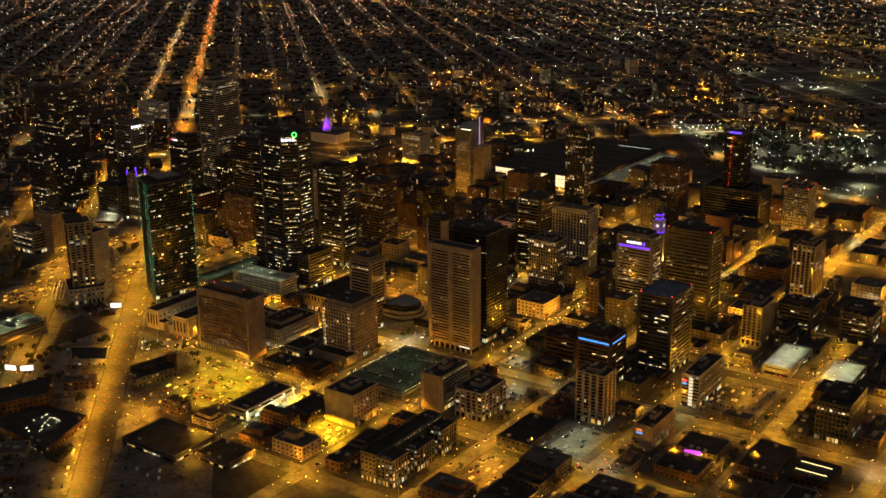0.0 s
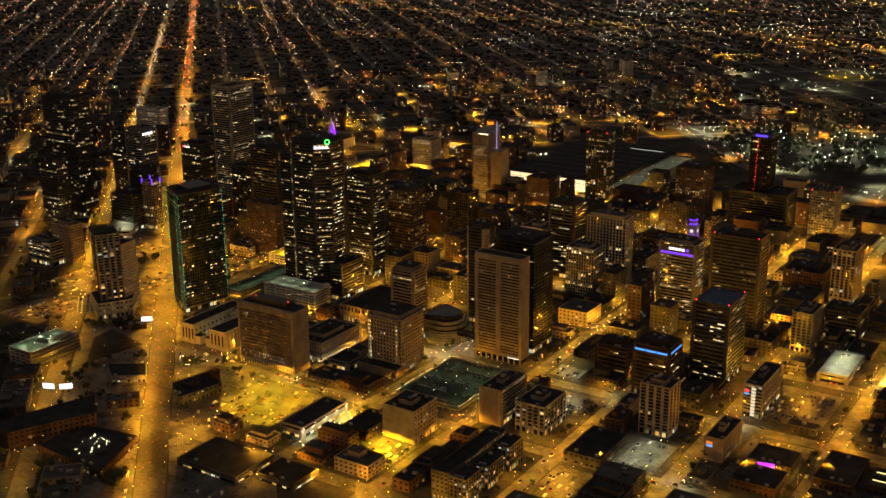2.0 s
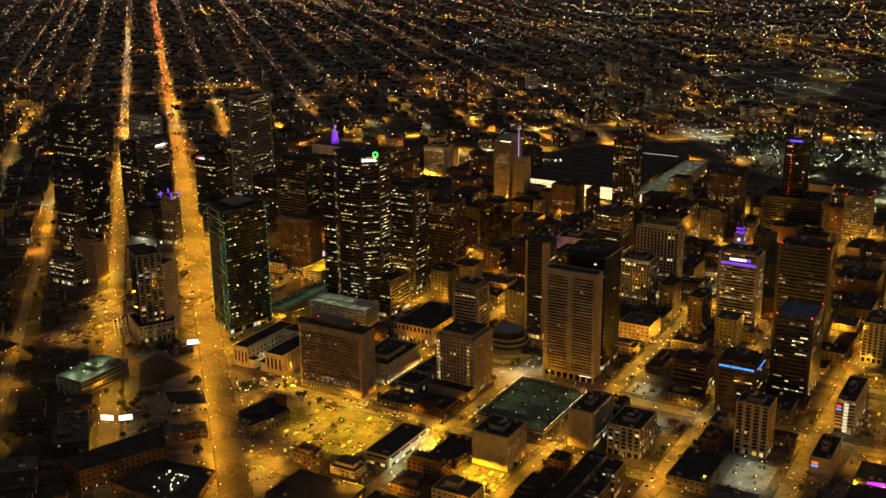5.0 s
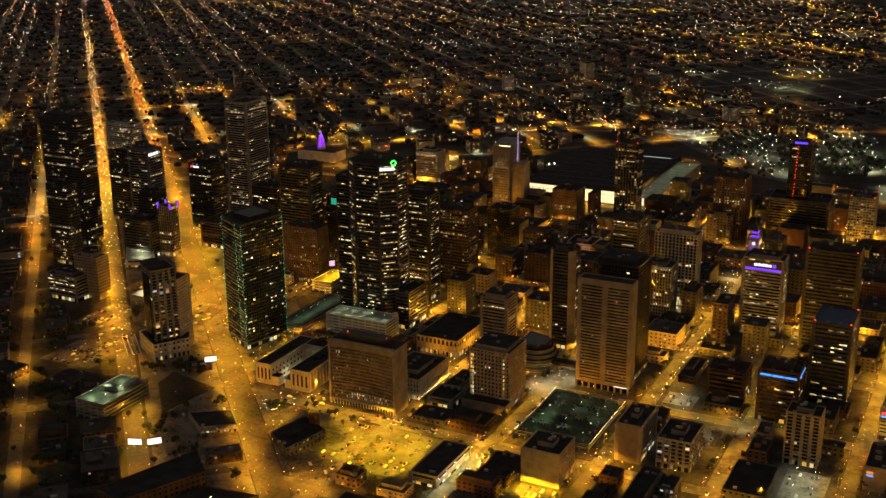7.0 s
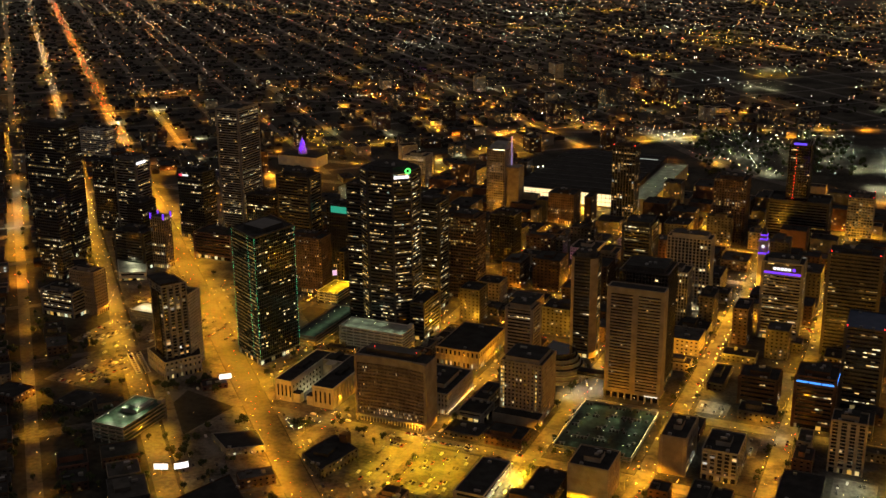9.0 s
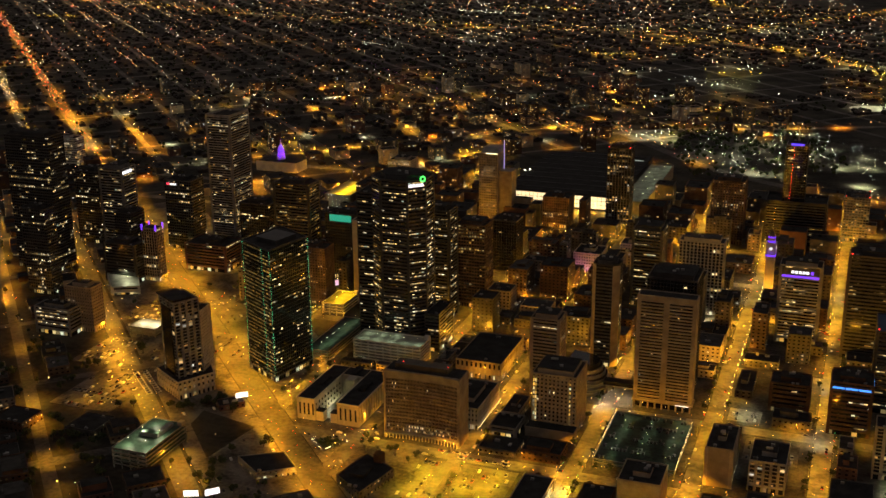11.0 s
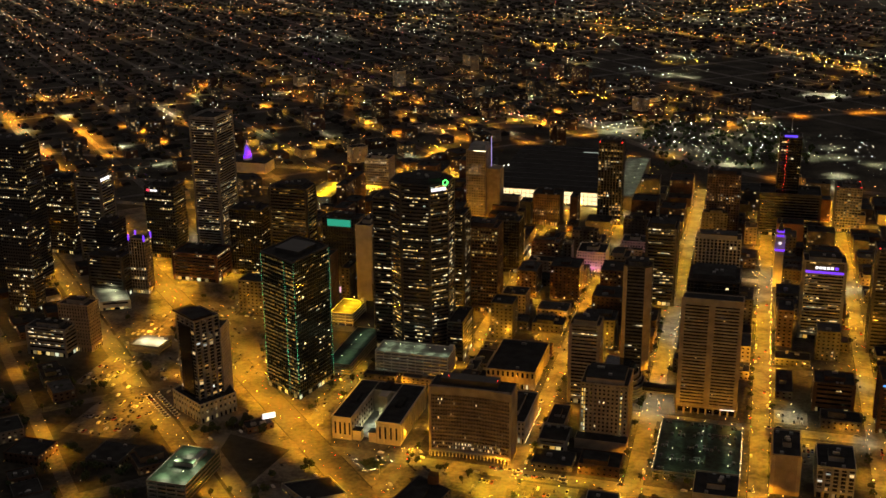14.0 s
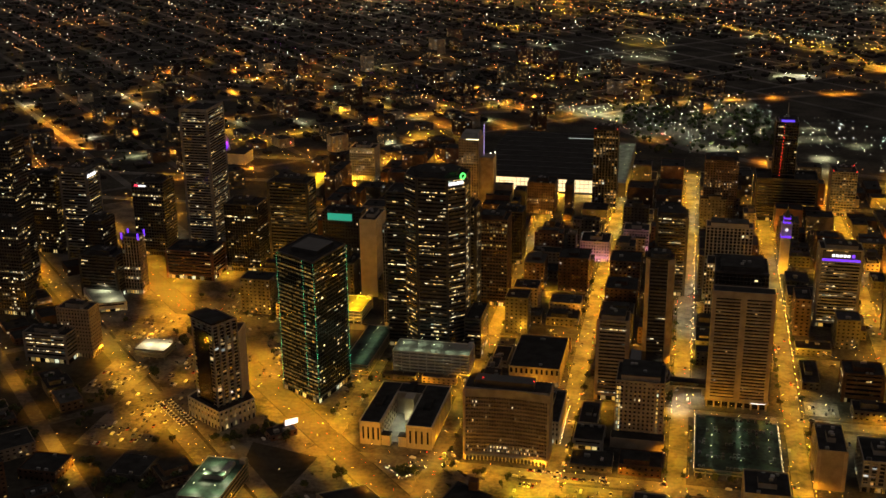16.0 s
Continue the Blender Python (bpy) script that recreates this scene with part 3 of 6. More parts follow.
tower("grey_office_tower", "grey concrete tower with upright ribs", rect(-626, -592, 1071, 1098), 60, GREY, "vertical", lit=0.08)
tower("ribbed_slab_tower", "pale ribbed office slab with a row of lit windows", rect(-628, -580, 1127, 1149), 82, BEIGE, "vertical", lit=0.07, bay=4, house=0.8, roof=GRAVEL)
tower("stepped_tower", "dark tower with bands and a set-back crown", rect(-680, -647, 1132, 1165), 88, DARK, "bands", lit=0.16, house=0.8)
hotel = tower("hotel_tower", "slim pale hotel tower with a lit roof edge", rect(-951, -924, 1404, 1440), 96, TAN, "punched", lit=0.08, win=WINHOME, house=0.0, category="hotel")
x, y = local(hotel, -951, 1404)
part("crown", Mesh().prism([(x + 1, y + 1), (x + 26, y + 1), (x + 26, y + 35), (x + 1, y + 35)], 96, 103, [(x + 3, y + 12), (x + 24, y + 12), (x + 24, y + 35), (x + 3, y + 35)]), GREY, hotel)
part("edge_light", Mesh().box(x + 10, x + 27, y - 0.3, y + 0.3, 96.5, 97.6), neon("warm_edge_light", (1.0, 0.85, 0.5), 2.5), hotel)
part("mast", Mesh().box(x + 30.6, x + 31.3, y + 18, y + 18.7, 72, 114), neon("lilac_mast", (0.6, 0.45, 1.0), 0.9), hotel, "tall pale lilac light mast")
part("side_wing", Mesh().box(x + 27, x + 46, y + 6, y + 28, 0, 72), TAN, hotel)
spire = tower("residence_tower", "tall dark glass residence tower with upright light strips", rect(-774, -742, 1423, 1450), 112, DARK, "vertical", lit=0.22, win=WINHOME, bay=3.8, house=0.7, red=2, category="apartment tower")
tower("dark_residence_tower", "dark brick residence tower with scattered lit homes", rect(-630, -588, 1400, 1432), 84, BROWN, "punched", 3.2, 3.4, 0.14, WINHOME, house=0.7, category="apartment tower")
tower("podium_block", "broad dark block with a pale top band under a slim tower", rect(-564, -487, 1426, 1474), 54, DARK, "bands", lit=0.05, house=0.0, parapet=3.5, win=WINGOLD)
mast = tower("broadcast_tower", "slender dark tower with a blue crown and a red light string", rect(-544, -516, 1440, 1466), 74, DARK, "glass", lit=0.04, full=0.0, house=0.75, z0=54, lobby=0)
part("mast", Mesh().cyl(0, 0, 0.9, 78, 97, 6, 0.2), STEEL, mast)
part("crown_light", Mesh().box(-8, 8, -13.5, -13.1, 74.6, 77), neon("blue_crown", (0.10, 0.05, 1.0), 1.6), mast, "blue-lit crown")
for k in range(26):
    part("light_string_lamp", Mesh().bulb(-2 + 0.1 * k - 4, -13.8 - (8 if k < 8 else 0), -34 + 4.2 * k, 0.42), REDDOT, mast, "red lamp on a string")
tower("dark_bank_tower", "dark bronze tower with thin lit rows", rect(-453, -403, 1050, 1078), 106, DARK, "bands", lit=0.08, win=WINGOLD, red=2)
t = tower("blue_roof_tower", "office tower with lit bands and a blue flat roof", rect(-424, -390, 928, 976), 76.5, DARK, "bands", 3.8, 3.4, 0.20, roof=BLUEROOF, house=0.0, red=3)
t = tower("blue_stripe_block", "dark brick office block with a blue neon stripe", rect(-457, -423, 872, 903), 48, DARKERBRICK, "bands", lit=0.10, house=0.6)
x, y = local(t, -440, 872)
for k in range(3):
    part("neon_stripe", Mesh().box(x - 15.5 + 10.5 * k, x - 5.8 + 10.5 * k, y - 0.6, y - 0.2, 42.8, 44.4), BLUE, t, "blue neon stripe")
part("neon_stripe", Mesh().box(x + 17.15, x + 17.5, y + 1, y + 29, 43.2, 44.2), BLUE, t, "blue neon stripe")
tower("brick_block", "dark brick office block with a few lit rows", rect(-508, -474, 902, 930), 27, DARKERBRICK, "bands", lit=0.14, house=0.5, category="office block")
tower("apartment_slab", "tan apartment slab with ribbed walls", rect(-420, -393, 801, 823), 44.5, TAN, "vertical", 2.9, 6.5, 0.06, WINHOME, category="apartment tower", house=0.5)
tower("brick_apartments", "small brown apartment block with a dark roof", rect(-356, -340, 783, 828), 19.5, TAN, "punched", 2.9, 3.0, 0.05, WINHOME, category="apartment block", house=0.3, blank=(0,))
tower("hotel_block", "dark slab block with a bright white stair front", rect(-356, -340, 877, 934), 30, GREY, "bands", 3, 3, 0.05, WINHOME, category="hotel", house=0.3)
hb = bpy.data.objects["hotel_block"]
x, y = local(hb, -356, 877)
for k in range(9):
    part("stair_window", Mesh().box(x + 7, x + 10.6, y - 0.75, y - 0.56, 2.0 + 3.0 * k, 4.3 + 3.0 * k), neon("white_stair_glass", (1.0, 0.92, 0.62), 0.8), hb, "bright stair window")
part("wall_sign", Mesh().box(x + 1, x + 4.6, y - 0.75, y - 0.56, 23.5, 26), neon("red_wall_sign", (1.0, 0.05, 0.08), 1.2), hb, "red lit sign")
part("wall_sign", Mesh().box(x + 1, x + 4.6, y - 0.75, y - 0.56, 21, 22.6), BLUE, hb, "blue lit sign")
hb = bpy.data.objects["brick_apartments"]
x, y = local(hb, -356, 783)
part("wall_sign", Mesh().box(x + 2, x + 7, y - 0.4, y - 0.12, 14.6, 16.6), neon("orange_wall_sign", (1.0, 0.25, 0.05), 1.0), hb, "orange lit sign")
part("wall_sign", Mesh().box(x + 2, x + 7, y - 0.4, y - 0.12, 12.4, 13.8), BLUE, hb, "blue lit sign")
tower("pale_apartments", "pale plain-ended apartment slab", rect(-543, -522, 747, 791), 32.5, TAN, "bands", 2.9, 3.6, 0.05, WINHOME, category="apartment block", house=0.3, blank=(0,))
tower("balcony_apartments", "glassy apartment block with lit balconies", rect(-510, -482, 750, 789), 25.5, GREY, "vertical", 3, 5.5, 0.2, WINHOME, category="apartment block", house=0.4)
tower("yellow_lit_block", "tan block whose wall glows yellow from the lot", rect(-598, -566, 681, 715), 28.5, TAN, "punched", 3.3, 4.5, 0.05, WINHOME, category="office block", house=0.4, blank=(0,))
tower("long_brick_block", "long dark-walled building with a dark roof over lit shops", rect(-506, -491, 615, 703), 23.5, DARKERGREY, "punched", 3.2, 4.0, 0.10, WINHOME, category="apartment block", house=0.0, lobby=0.9)
for y0, y1, hh in ((616, 638, 20), (648, 671, 16.5), (681, 702, 19)):
    tower("brick_wing", "stepped dark wing with scattered lit windows", rect(-490.6, -476, y0, y1), hh + 2, DARKERGREY, "vertical", 3.2, 3.6, 0.22, WINHOME, category="apartment block", house=0.0)
tower("long_shed", "long low market shed with a dark roof", rect(-675, -651, 640, 700), 9.5, GREY, "bands", 4.5, 4.0, 0.03, category="shed", house=0.0, base=4.0)
tower("tan_office_block", "tan office block with deep slit windows", rect(-697, -658, 795, 833), 53, TAN, "punched", 3.5, 3.6, 0.06, category="office block", house=0.8, seed=3)
tb = bpy.data.objects["tan_office_block"]
x, y = local(tb, -697, 795)
stair = Mesh()
for k in range(11):
    for dx in (1.2, 2.9):
        stair.quad((x + dx, y - 0.12, 7 + 3.9 * k), (x + dx + 1.2, y - 0.12, 7 + 3.9 * k), (x + dx + 1.2, y - 0.12, 9.6 + 3.9 * k), (x + dx, y - 0.12, 9.6 + 3.9 * k))
    stair.quad((x + 33, y - 0.12, 7 + 3.9 * k), (x + 34.2, y - 0.12, 7 + 3.9 * k), (x + 34.2, y - 0.12, 9 + 3.9 * k), (x + 33, y - 0.12, 9 + 3.9 * k))
part("stair_glazing", stair, WINSHOP, tb, "bright columns of stair windows", "stuff")
part("front_wing", Mesh().box(x - 2, x + 41, y - 13, y - 0.5, 0, 9), TAN, tb)
part("front_wing_roof", Mesh().box(x - 1.5, x + 40.5, y - 12.5, y - 0.6, 9, 9.2), TAR, tb)
FOOT.append((-677, 788, 22, 8))
tower("corner_pavilion", "low dark-roofed pavilion over a pale lit forecourt", rect(-728, -704, 772, 800), 9, GREY, "bands", 4, 4, 0.1, category="pavilion", house=0)
tower("slim_tower", "slim tan tower with close bands between plain corner strips", rect(-719, -692, 866, 890), 75, TAN, "bands", 3.3, 2.8, 0.05, house=0.75, roof=TAR)
tower("old_post_office", "low classical stone building with a wide dark roof", rect(-798, -752, 882, 956), 17, TAN, "punched", 6.5, 4.5, 0.08, WINGOLD, category="public building", house=0.0, base=6)
tower("thin_tower", "slender tan tower with pale corner strips", [(-679, 950), (-663, 950), (-657, 956), (-657, 968), (-663, 974), (-679, 974), (-683, 970), (-683, 954)], 104, DARKERGREY, "bands", 3.4, 3.2, 0.06, house=0.7, blank=(1, 3, 5, 7), blank_wall=TAN)
tower("banded_tower", "dark tower with lit office rows", rect(-892, -854, 1019, 1045), 122, DARK, "bands", lit=0.26, house=0.7, full=0.18)
tower("gold_banded_tower", "stepped tower with golden lit rows", rect(-864, -830, 1066, 1096), 95, BROWN, "grid", lit=0.2, win=WINGOLD, house=0.7)
tower("dim_banded_tower", "dark tower with some lit office rows", rect(-1098, -1052, 1082, 1110), 119, DARK, "bands", lit=0.18, win=WINGOLD, house=0.7, full=0.12)
tower("brown_hotel", "brown block with dotted small windows", rect(-1049, -1001, 1016, 1040), 66, BROWN, "punched", 3.1, 3.2, 0.10, WINHOME, category="hotel")
s = tower("sign_tower", "grey tower with a white sign and lit bands", rect(-1363, -1328, 1106, 1136), 112, GREY, "bands", lit=0.14, house=0.7)
x, y = local(s, -1328, 1107)
for k in range(4):
    part("sign_bar", Mesh().box(x + 0.6, x + 1.1, y + 5 * k, y + 3.6 + 5 * k, 105.5, 109), SIGNWHITE, s, "white glowing sign")
tower("great_dark_tower", "very tall dark tower with scattered lit offices", rect(-1430, -1366, 1020, 1050), 168, DARK, "grid", lit=0.10, full=0.05, house=0.8)
tower("dark_front_tower", "dark tower dotted with lit offices", rect(-1352, -1318, 944, 962), 102, DARK, "grid", lit=0.14)
tower("tallest_tower", "tallest grey tower with fine white bands", rect(-1226, -1192, 1148, 1196), 179, GREY, "bands", 3.2, 2.4, 0.16, WIN, house=0.0, full=0.04, parapet=3.0)
# no red lamp here: the red light is put into the wall colour
tower("red_lit_block", "low dark block with dark red walls", rect(-1225, -1168, 1080, 1118), 33, RUST, "bands", lit=0.12)
v = tower("violet_crown_tower", "slim tower with violet lights on its crown", rect(-1248, -1228, 1026, 1042), 65, TAN, "vertical", lit=0.05, house=0.0)
for k, (dx, dy) in enumerate(((-9.5, -7.5), (-9.5, 7.5), (9.5, -7.5), (9.5, 7.5))):
    part("crown_light", Mesh().box(dx - 0.8, dx + 0.8, dy - 0.8, dy + 0.8, 63, 70), VIOLET, v, "violet light fin")
tower("left_office_block", "tan block with small lit windows", rect(-1232, -1198, 860, 880), 49, TAN, "punched", lit=0.05, category="office block")
tower("low_dark_block", "dark low office block", rect(-1259, -1214, 842, 862), 29, GREY, "bands", lit=0.08, category="office block")
tower("gold_slab", "plain slab glowing gold from the street below", rect(-990, -972, 1067, 1110), 87, BEIGE, "punched", lit=0.01, house=0.5, blank=(0,))
tower("ribbed_dark_tower", "dark tower with close upright ribs", rect(-942, -920, 985, 1012), 109, GREY, "vertical", bay=2.2, lit=0.06, house=0.8)
tower("white_lit_slab", "broad slab with white lit top storeys", rect(-1768, -1706, 1496, 1520), 48, WHITE, "grid", lit=0.2, house=0.5, full=0.1)
r = tower("red_sign_tower", "dark tower with a red and white roof sign", rect(-1296, -1256, 1150, 1180), 91, DARK, "grid", lit=0.08)
x, y = local(r, -1292, 1150)
part("wall_sign", Mesh().box(x, x + 4, y - 0.6, y - 0.2, 85.5, 88), neon("red_roof_sign", (1.0, 0.05, 0.1), 1.5), r, "red lit sign")
part("wall_sign", Mesh().box(x + 5, x + 14, y - 0.6, y - 0.2, 85.5, 87.5), SIGNWHITE, r, "white lit sign")
tower("plain_dark_tower", "dark office tower with few lit windows", rect(-1316, -1292, 1067, 1096), 67, DARK, "grid", lit=0.08)
tower("far_dark_tower", "dark office tower dotted with lit windows", rect(-1425, -1388, 1134, 1166), 97, DARK, "grid", lit=0.12)
tower("long_dark_block", "long dark office block with one lit row", rect(-1292, -1248, 1009, 1040), 47, DARK, "bands", lit=0.06, full=0.06)
tower("dark_glass_tower", "dark glass tower with scattered lit windows", rect(-1166, -1125, 1116, 1148), 80, DARK, "glass", lit=0.07)
tower("white_crown_block", "pale block with a white lit roof line", rect(-1139, -1101, 1520, 1550), 48, BEIGE, "punched", lit=0.18)
tower("black_slim_tower", "black slim tower with hardly a light", rect(-866, -834, 1200, 1228), 63, DARK, "glass", lit=0.01, full=0.0)
tower("gridded_tower", "office tower with a bright grid of windows", rect(-467, -435, 1464, 1500), 59, GREY, "grid", 3.4, 3.4, 0.55, WINGOLD, red=3, full=0.1)
tower("striped_tower", "tan tower with pale upright strips", rect(-372, -347, 1213, 1250), 60, TAN, "vertical", 3.2, 5.0, 0.08, WINHOME, category="apartment tower")
tower("curved_brick_block", "low broad brown block with dotted windows", rect(-427, -382, 1222, 1268), 25, RUST, "punched", lit=0.08, category="office block")
tower("plain_apartment_tower", "plain grey apartment tower with a row of lit landings", rect(-366, -346, 1048, 1086), 40, GREY, "vertical", 3, 4.5, 0.03, WINHOME, category="apartment tower")
tower("dark_wide_block", "dark wide block with lit rows", rect(-350, -313, 1101, 1134), 29, DARK, "bands", lit=0.12, category="office block")
tower("dark_end_block", "dark block with red and white lit rows", rect(-287, -255, 1106, 1141), 31, DARK, "bands", lit=0.16, category="office block")
tower("near_dark_block", "dark block with scattered lit offices", rect(-239, -212, 878, 928), 33, DARK, "grid", lit=0.06, category="office block")
for x0, x1, y0, y1 in ((-322, -295, 987, 1050), (-268, -240, 973, 1036)):
    tower("pale_roof_hall", "low hall with a pale floodlit roof", rect(x0, x1, y0, y1), 8, GREY, "bands", 4, 4, 0.15, roof=PALEROOF, category="hall", house=0, base=4)
    for k in range(3):
        street_lamp((x0 + x1) / 2 - 2, y0 + 10 + 20 * k, 0, "pale", 6.5)
tower("pale_roof_block", "low block with a pale roof beside the avenue", [(-1253, 966), (-1224, 980), (-1260, 1028), (-1289, 1008)], 9, WHITE, "bands", 4, 4, 0.2, roof=PALEROOF, category="garage", house=0, base=4)
for x, y in ((-1246, 985), (-1266, 1008)):
    street_lamp(x, y, 0, "pale", 7.5)

# --- faceted tower with bands of lit offices and a green roof sign
cal = tower("faceted_tower", "tall faceted office tower with many lit rows and a green sign",
            [(-893, 926), (-862, 926), (-849, 938), (-849, 962), (-862, 974), (-893, 974), (-906, 962), (-906, 938)],
            176, DARK, "bands", 3.7, 2.6, 0.30, house=0.7, full=0.16)
x, y = local(cal, -856, 932)
rt2 = 42.7
c, s_ = math.cos(radians(rt2)), math.sin(radians(rt2))
for k in range(4):
    a = -8 + 4.0 * k
    part("sign_bar", Mesh().prism([(x + a * c + 0.8 * s_, y + a * s_ - 0.8 * c), (x + (a + 3.3) * c + 0.8 * s_, y + (a + 3.3) * s_ - 0.8 * c),
         (x + (a + 3.3) * c + 0.3 * s_, y + (a + 3.3) * s_ - 0.3 * c), (x + a * c + 0.3 * s_, y + a * s_ - 0.3 * c)], 170.5, 173.5), SIGNWHITE, cal, "white glowing sign")
em = Mesh()
em.ring([(3.0 * math.cos(i * math.pi / 8), 3.0 * math.sin(i * math.pi / 8)) for i in range(16)], [(1.9 * math.cos(i * math.pi / 8), 1.9 * math.sin(i * math.pi / 8)) for i in range(16)], -0.3, 0.3)
emo = part("sign_emblem", em, GREENSIGN, cal, "round green emblem")
emo.matrix_local = pose(x + 6.5 * c + 1.2 * s_, y + 6.5 * s_ - 1.2 * c, 178.0, 90, 0, rt2)
tower("shoulder_wing", "lower dark wing of the faceted tower", rect(-926, -907, 944, 975), 156, DARK, "bands", lit=0.2, house=0)
tower("tower_base", "dark low base beside the faceted tower", rect(-848, -833, 930, 972), 40, DARK, "bands", lit=0.1, house=0)

# --- flatiron glass tower with green edge lights
# gold and pale panes give lit windows and stand in for reflections
flat = tower("flatiron_tower", "glass flatiron tower with rows of green edge lights", [(-995, 833), (-966, 816), (-954, 809), (-941, 862), (-982, 886)], 131,
             DARK, "glass", 3.6, 2.8, 0.10, WIN, GREENGLASS, house=0.0, full=0.04, faces={0: (0.8, 0.5, PANEDIM), 1: (0.55, 0.4, WINGOLD), 2: (0.10, 0.03, WIN)})
for px, py in ((-995, 832.4), (-966, 816.2), (-954, 809.6), (-941.0, 862)):
    x, y = local(flat, px, py)
    dots = Mesh()
    for k in range(60):
        dots.bulb(x + 0.4, y - 0.5, 6 + 2.1 * k, 0.33)
    part("edge_lights", dots, GREENLINE, flat, "string of small green lights", "stuff")
x, y = local(flat, -968, 848)
part("crown", Mesh().prism([(x - 14, y - 12), (x + 12, y - 20), (x + 18, y + 8), (x - 8, y + 16)], 131, 135.5), DARK, flat)

# --- apartment tower on a masonry podium, turned with the avenue
def turned(cx, cy, w, d):
    return [(cx + CU * a - SU * b, cy + SU * a + CU * b) for a, b in ((-w / 2, -d / 2), (w / 2, -d / 2), (w / 2, d / 2), (-w / 2, d / 2))]


lp_pod = tower("podium", "beige stone podium with tall lit arches", [(-1058, 768), (-1019, 744), (-1000, 776), (-1026, 808), (-1050, 800)], 17, BEIGE, "punched", 5.5, 4.6, 0.2, WINGOLD, category="podium", house=0)
lp = tower("corner_apartment_tower", "slender apartment tower with a dark projecting roof on a stone podium", [(-1050, 770), (-1024, 754), (-1011, 776), (-1037, 792)], 90,
           GREY, "vertical", 3.1, 7.0, 0.16, WINHOME, category="apartment tower", house=0.0, z0=0.02)
x, y = local(lp, -1037, 762)
# dark glass slab set proud of the wall, in place of a dark recess
part("dark_bay", Mesh().prism([(x - 8, y + 5.0), (x + 8, y - 4.9), (x + 7.4, y - 6.0), (x - 8.6, y + 3.9)], 18, 84), GLASS, lp, "dark glass strip up the front")
part("roof_plate", Mesh().prism(grown([(-1050 - lp.location.x, 770 - lp.location.y), (-1024 - lp.location.x, 754 - lp.location.y), (-1016 - lp.location.x, 768 - lp.location.y), (-1042 - lp.location.x, 784 - lp.location.y)], 1.6), 92.5, 94), TAR, lp, "dark projecting roof plate")
tower("side_wing", "lower pale wing of the apartment tower", [(-1021, 776), (-1011, 776), (-1014, 800), (-1034, 797)], 76, BEIGE, "punched", 3.1, 3.0, 0.12, WINHOME, category="apartment tower", house=0)

# --- courthouse: four wings round a pale lit court
court = thing("courthouse", "stone courthouse with wings round a pale lit court", "courthouse", -869, 786)
FOOT.append((-869, 786, 31, 42))
for x0, x1, y0, y1 in ((-30, -13, -38, 38), (9, 30, -38, 38), (-13, 9, 20, 38)):
    wing = part("wing", Mesh().box(x0, x1, y0, y1, 0, 20), BEIGE, court, "pale stone wing")
    part("cornice", Mesh().ring(grown(rect(x0, x1, y0, y1), 0.5), grown(rect(x0, x1, y0, y1), -0.4), 19.4, 20.8), BEIGE, wing)
    part("wing_roof", Mesh().prism(grown(rect(x0, x1, y0, y1), -0.5), 20.0, 20.4), TAR, wing, "dark wing roof")
    part("roof_house", Mesh().box((x0 + x1) / 2 - 3, (x0 + x1) / 2 + 3, (y0 + y1) / 2 - 9, (y0 + y1) / 2 + 9, 20.4, 23), TAR, wing)
for x in (-12, 2):
    part("gate_house", Mesh().box(x, x + 7, -37, -30, 0, 9), BEIGE, court)
    part("gate_roof", Mesh().box(x - 0.3, x + 7.3, -37.3, -29.7, 9, 9.6), TAR, court)
part("light_core", Mesh().box(-4, 4, 8, 20, 0, 21), BEIGE, court, "pale inner block lit from the court")
inner = Mesh().box(-0.12, 0.12, -0.8, 0.8, 0, 2.2).data("court_window", GLASS)
for k in range(9):
    for z in (3, 8, 13):
        part("court_window", inner, None, court, at=(-12.95, -34 + 6 * k, z))
        part("court_window", inner, None, court, at=(8.95, -34 + 6 * k, z))
pil = Mesh().box(-0.7, 0.7, -0.5, 0.5, 2, 18).data("pilaster", BEIGE)
rec = Mesh().box(-0.8, 0.8, -0.12, 0.12, 5, 16).data("window", GLASS)
for k in range(4):
    for x in (-28.4 + 4.2 * k, 11 + 4.8 * k):
        part("pilaster", pil, None, court, at=(x, -38.3, 0))
        part("window", rec, None, court, at=(x + 1.4, -38.08, 0))
for k in range(14):
    part("pilaster", pil, None, court, at=(30.3, -36 + 5.4 * k, 0))
part("court_floor", Mesh().box(-13, 9, -30, 20, 0.2, 0.3), GREY, court)
for x, y in ((-872, 772), (-868, 790)):
    lamp = new("court_light", LAMPS["pale"])
    lamp.location = (x, y, 11)

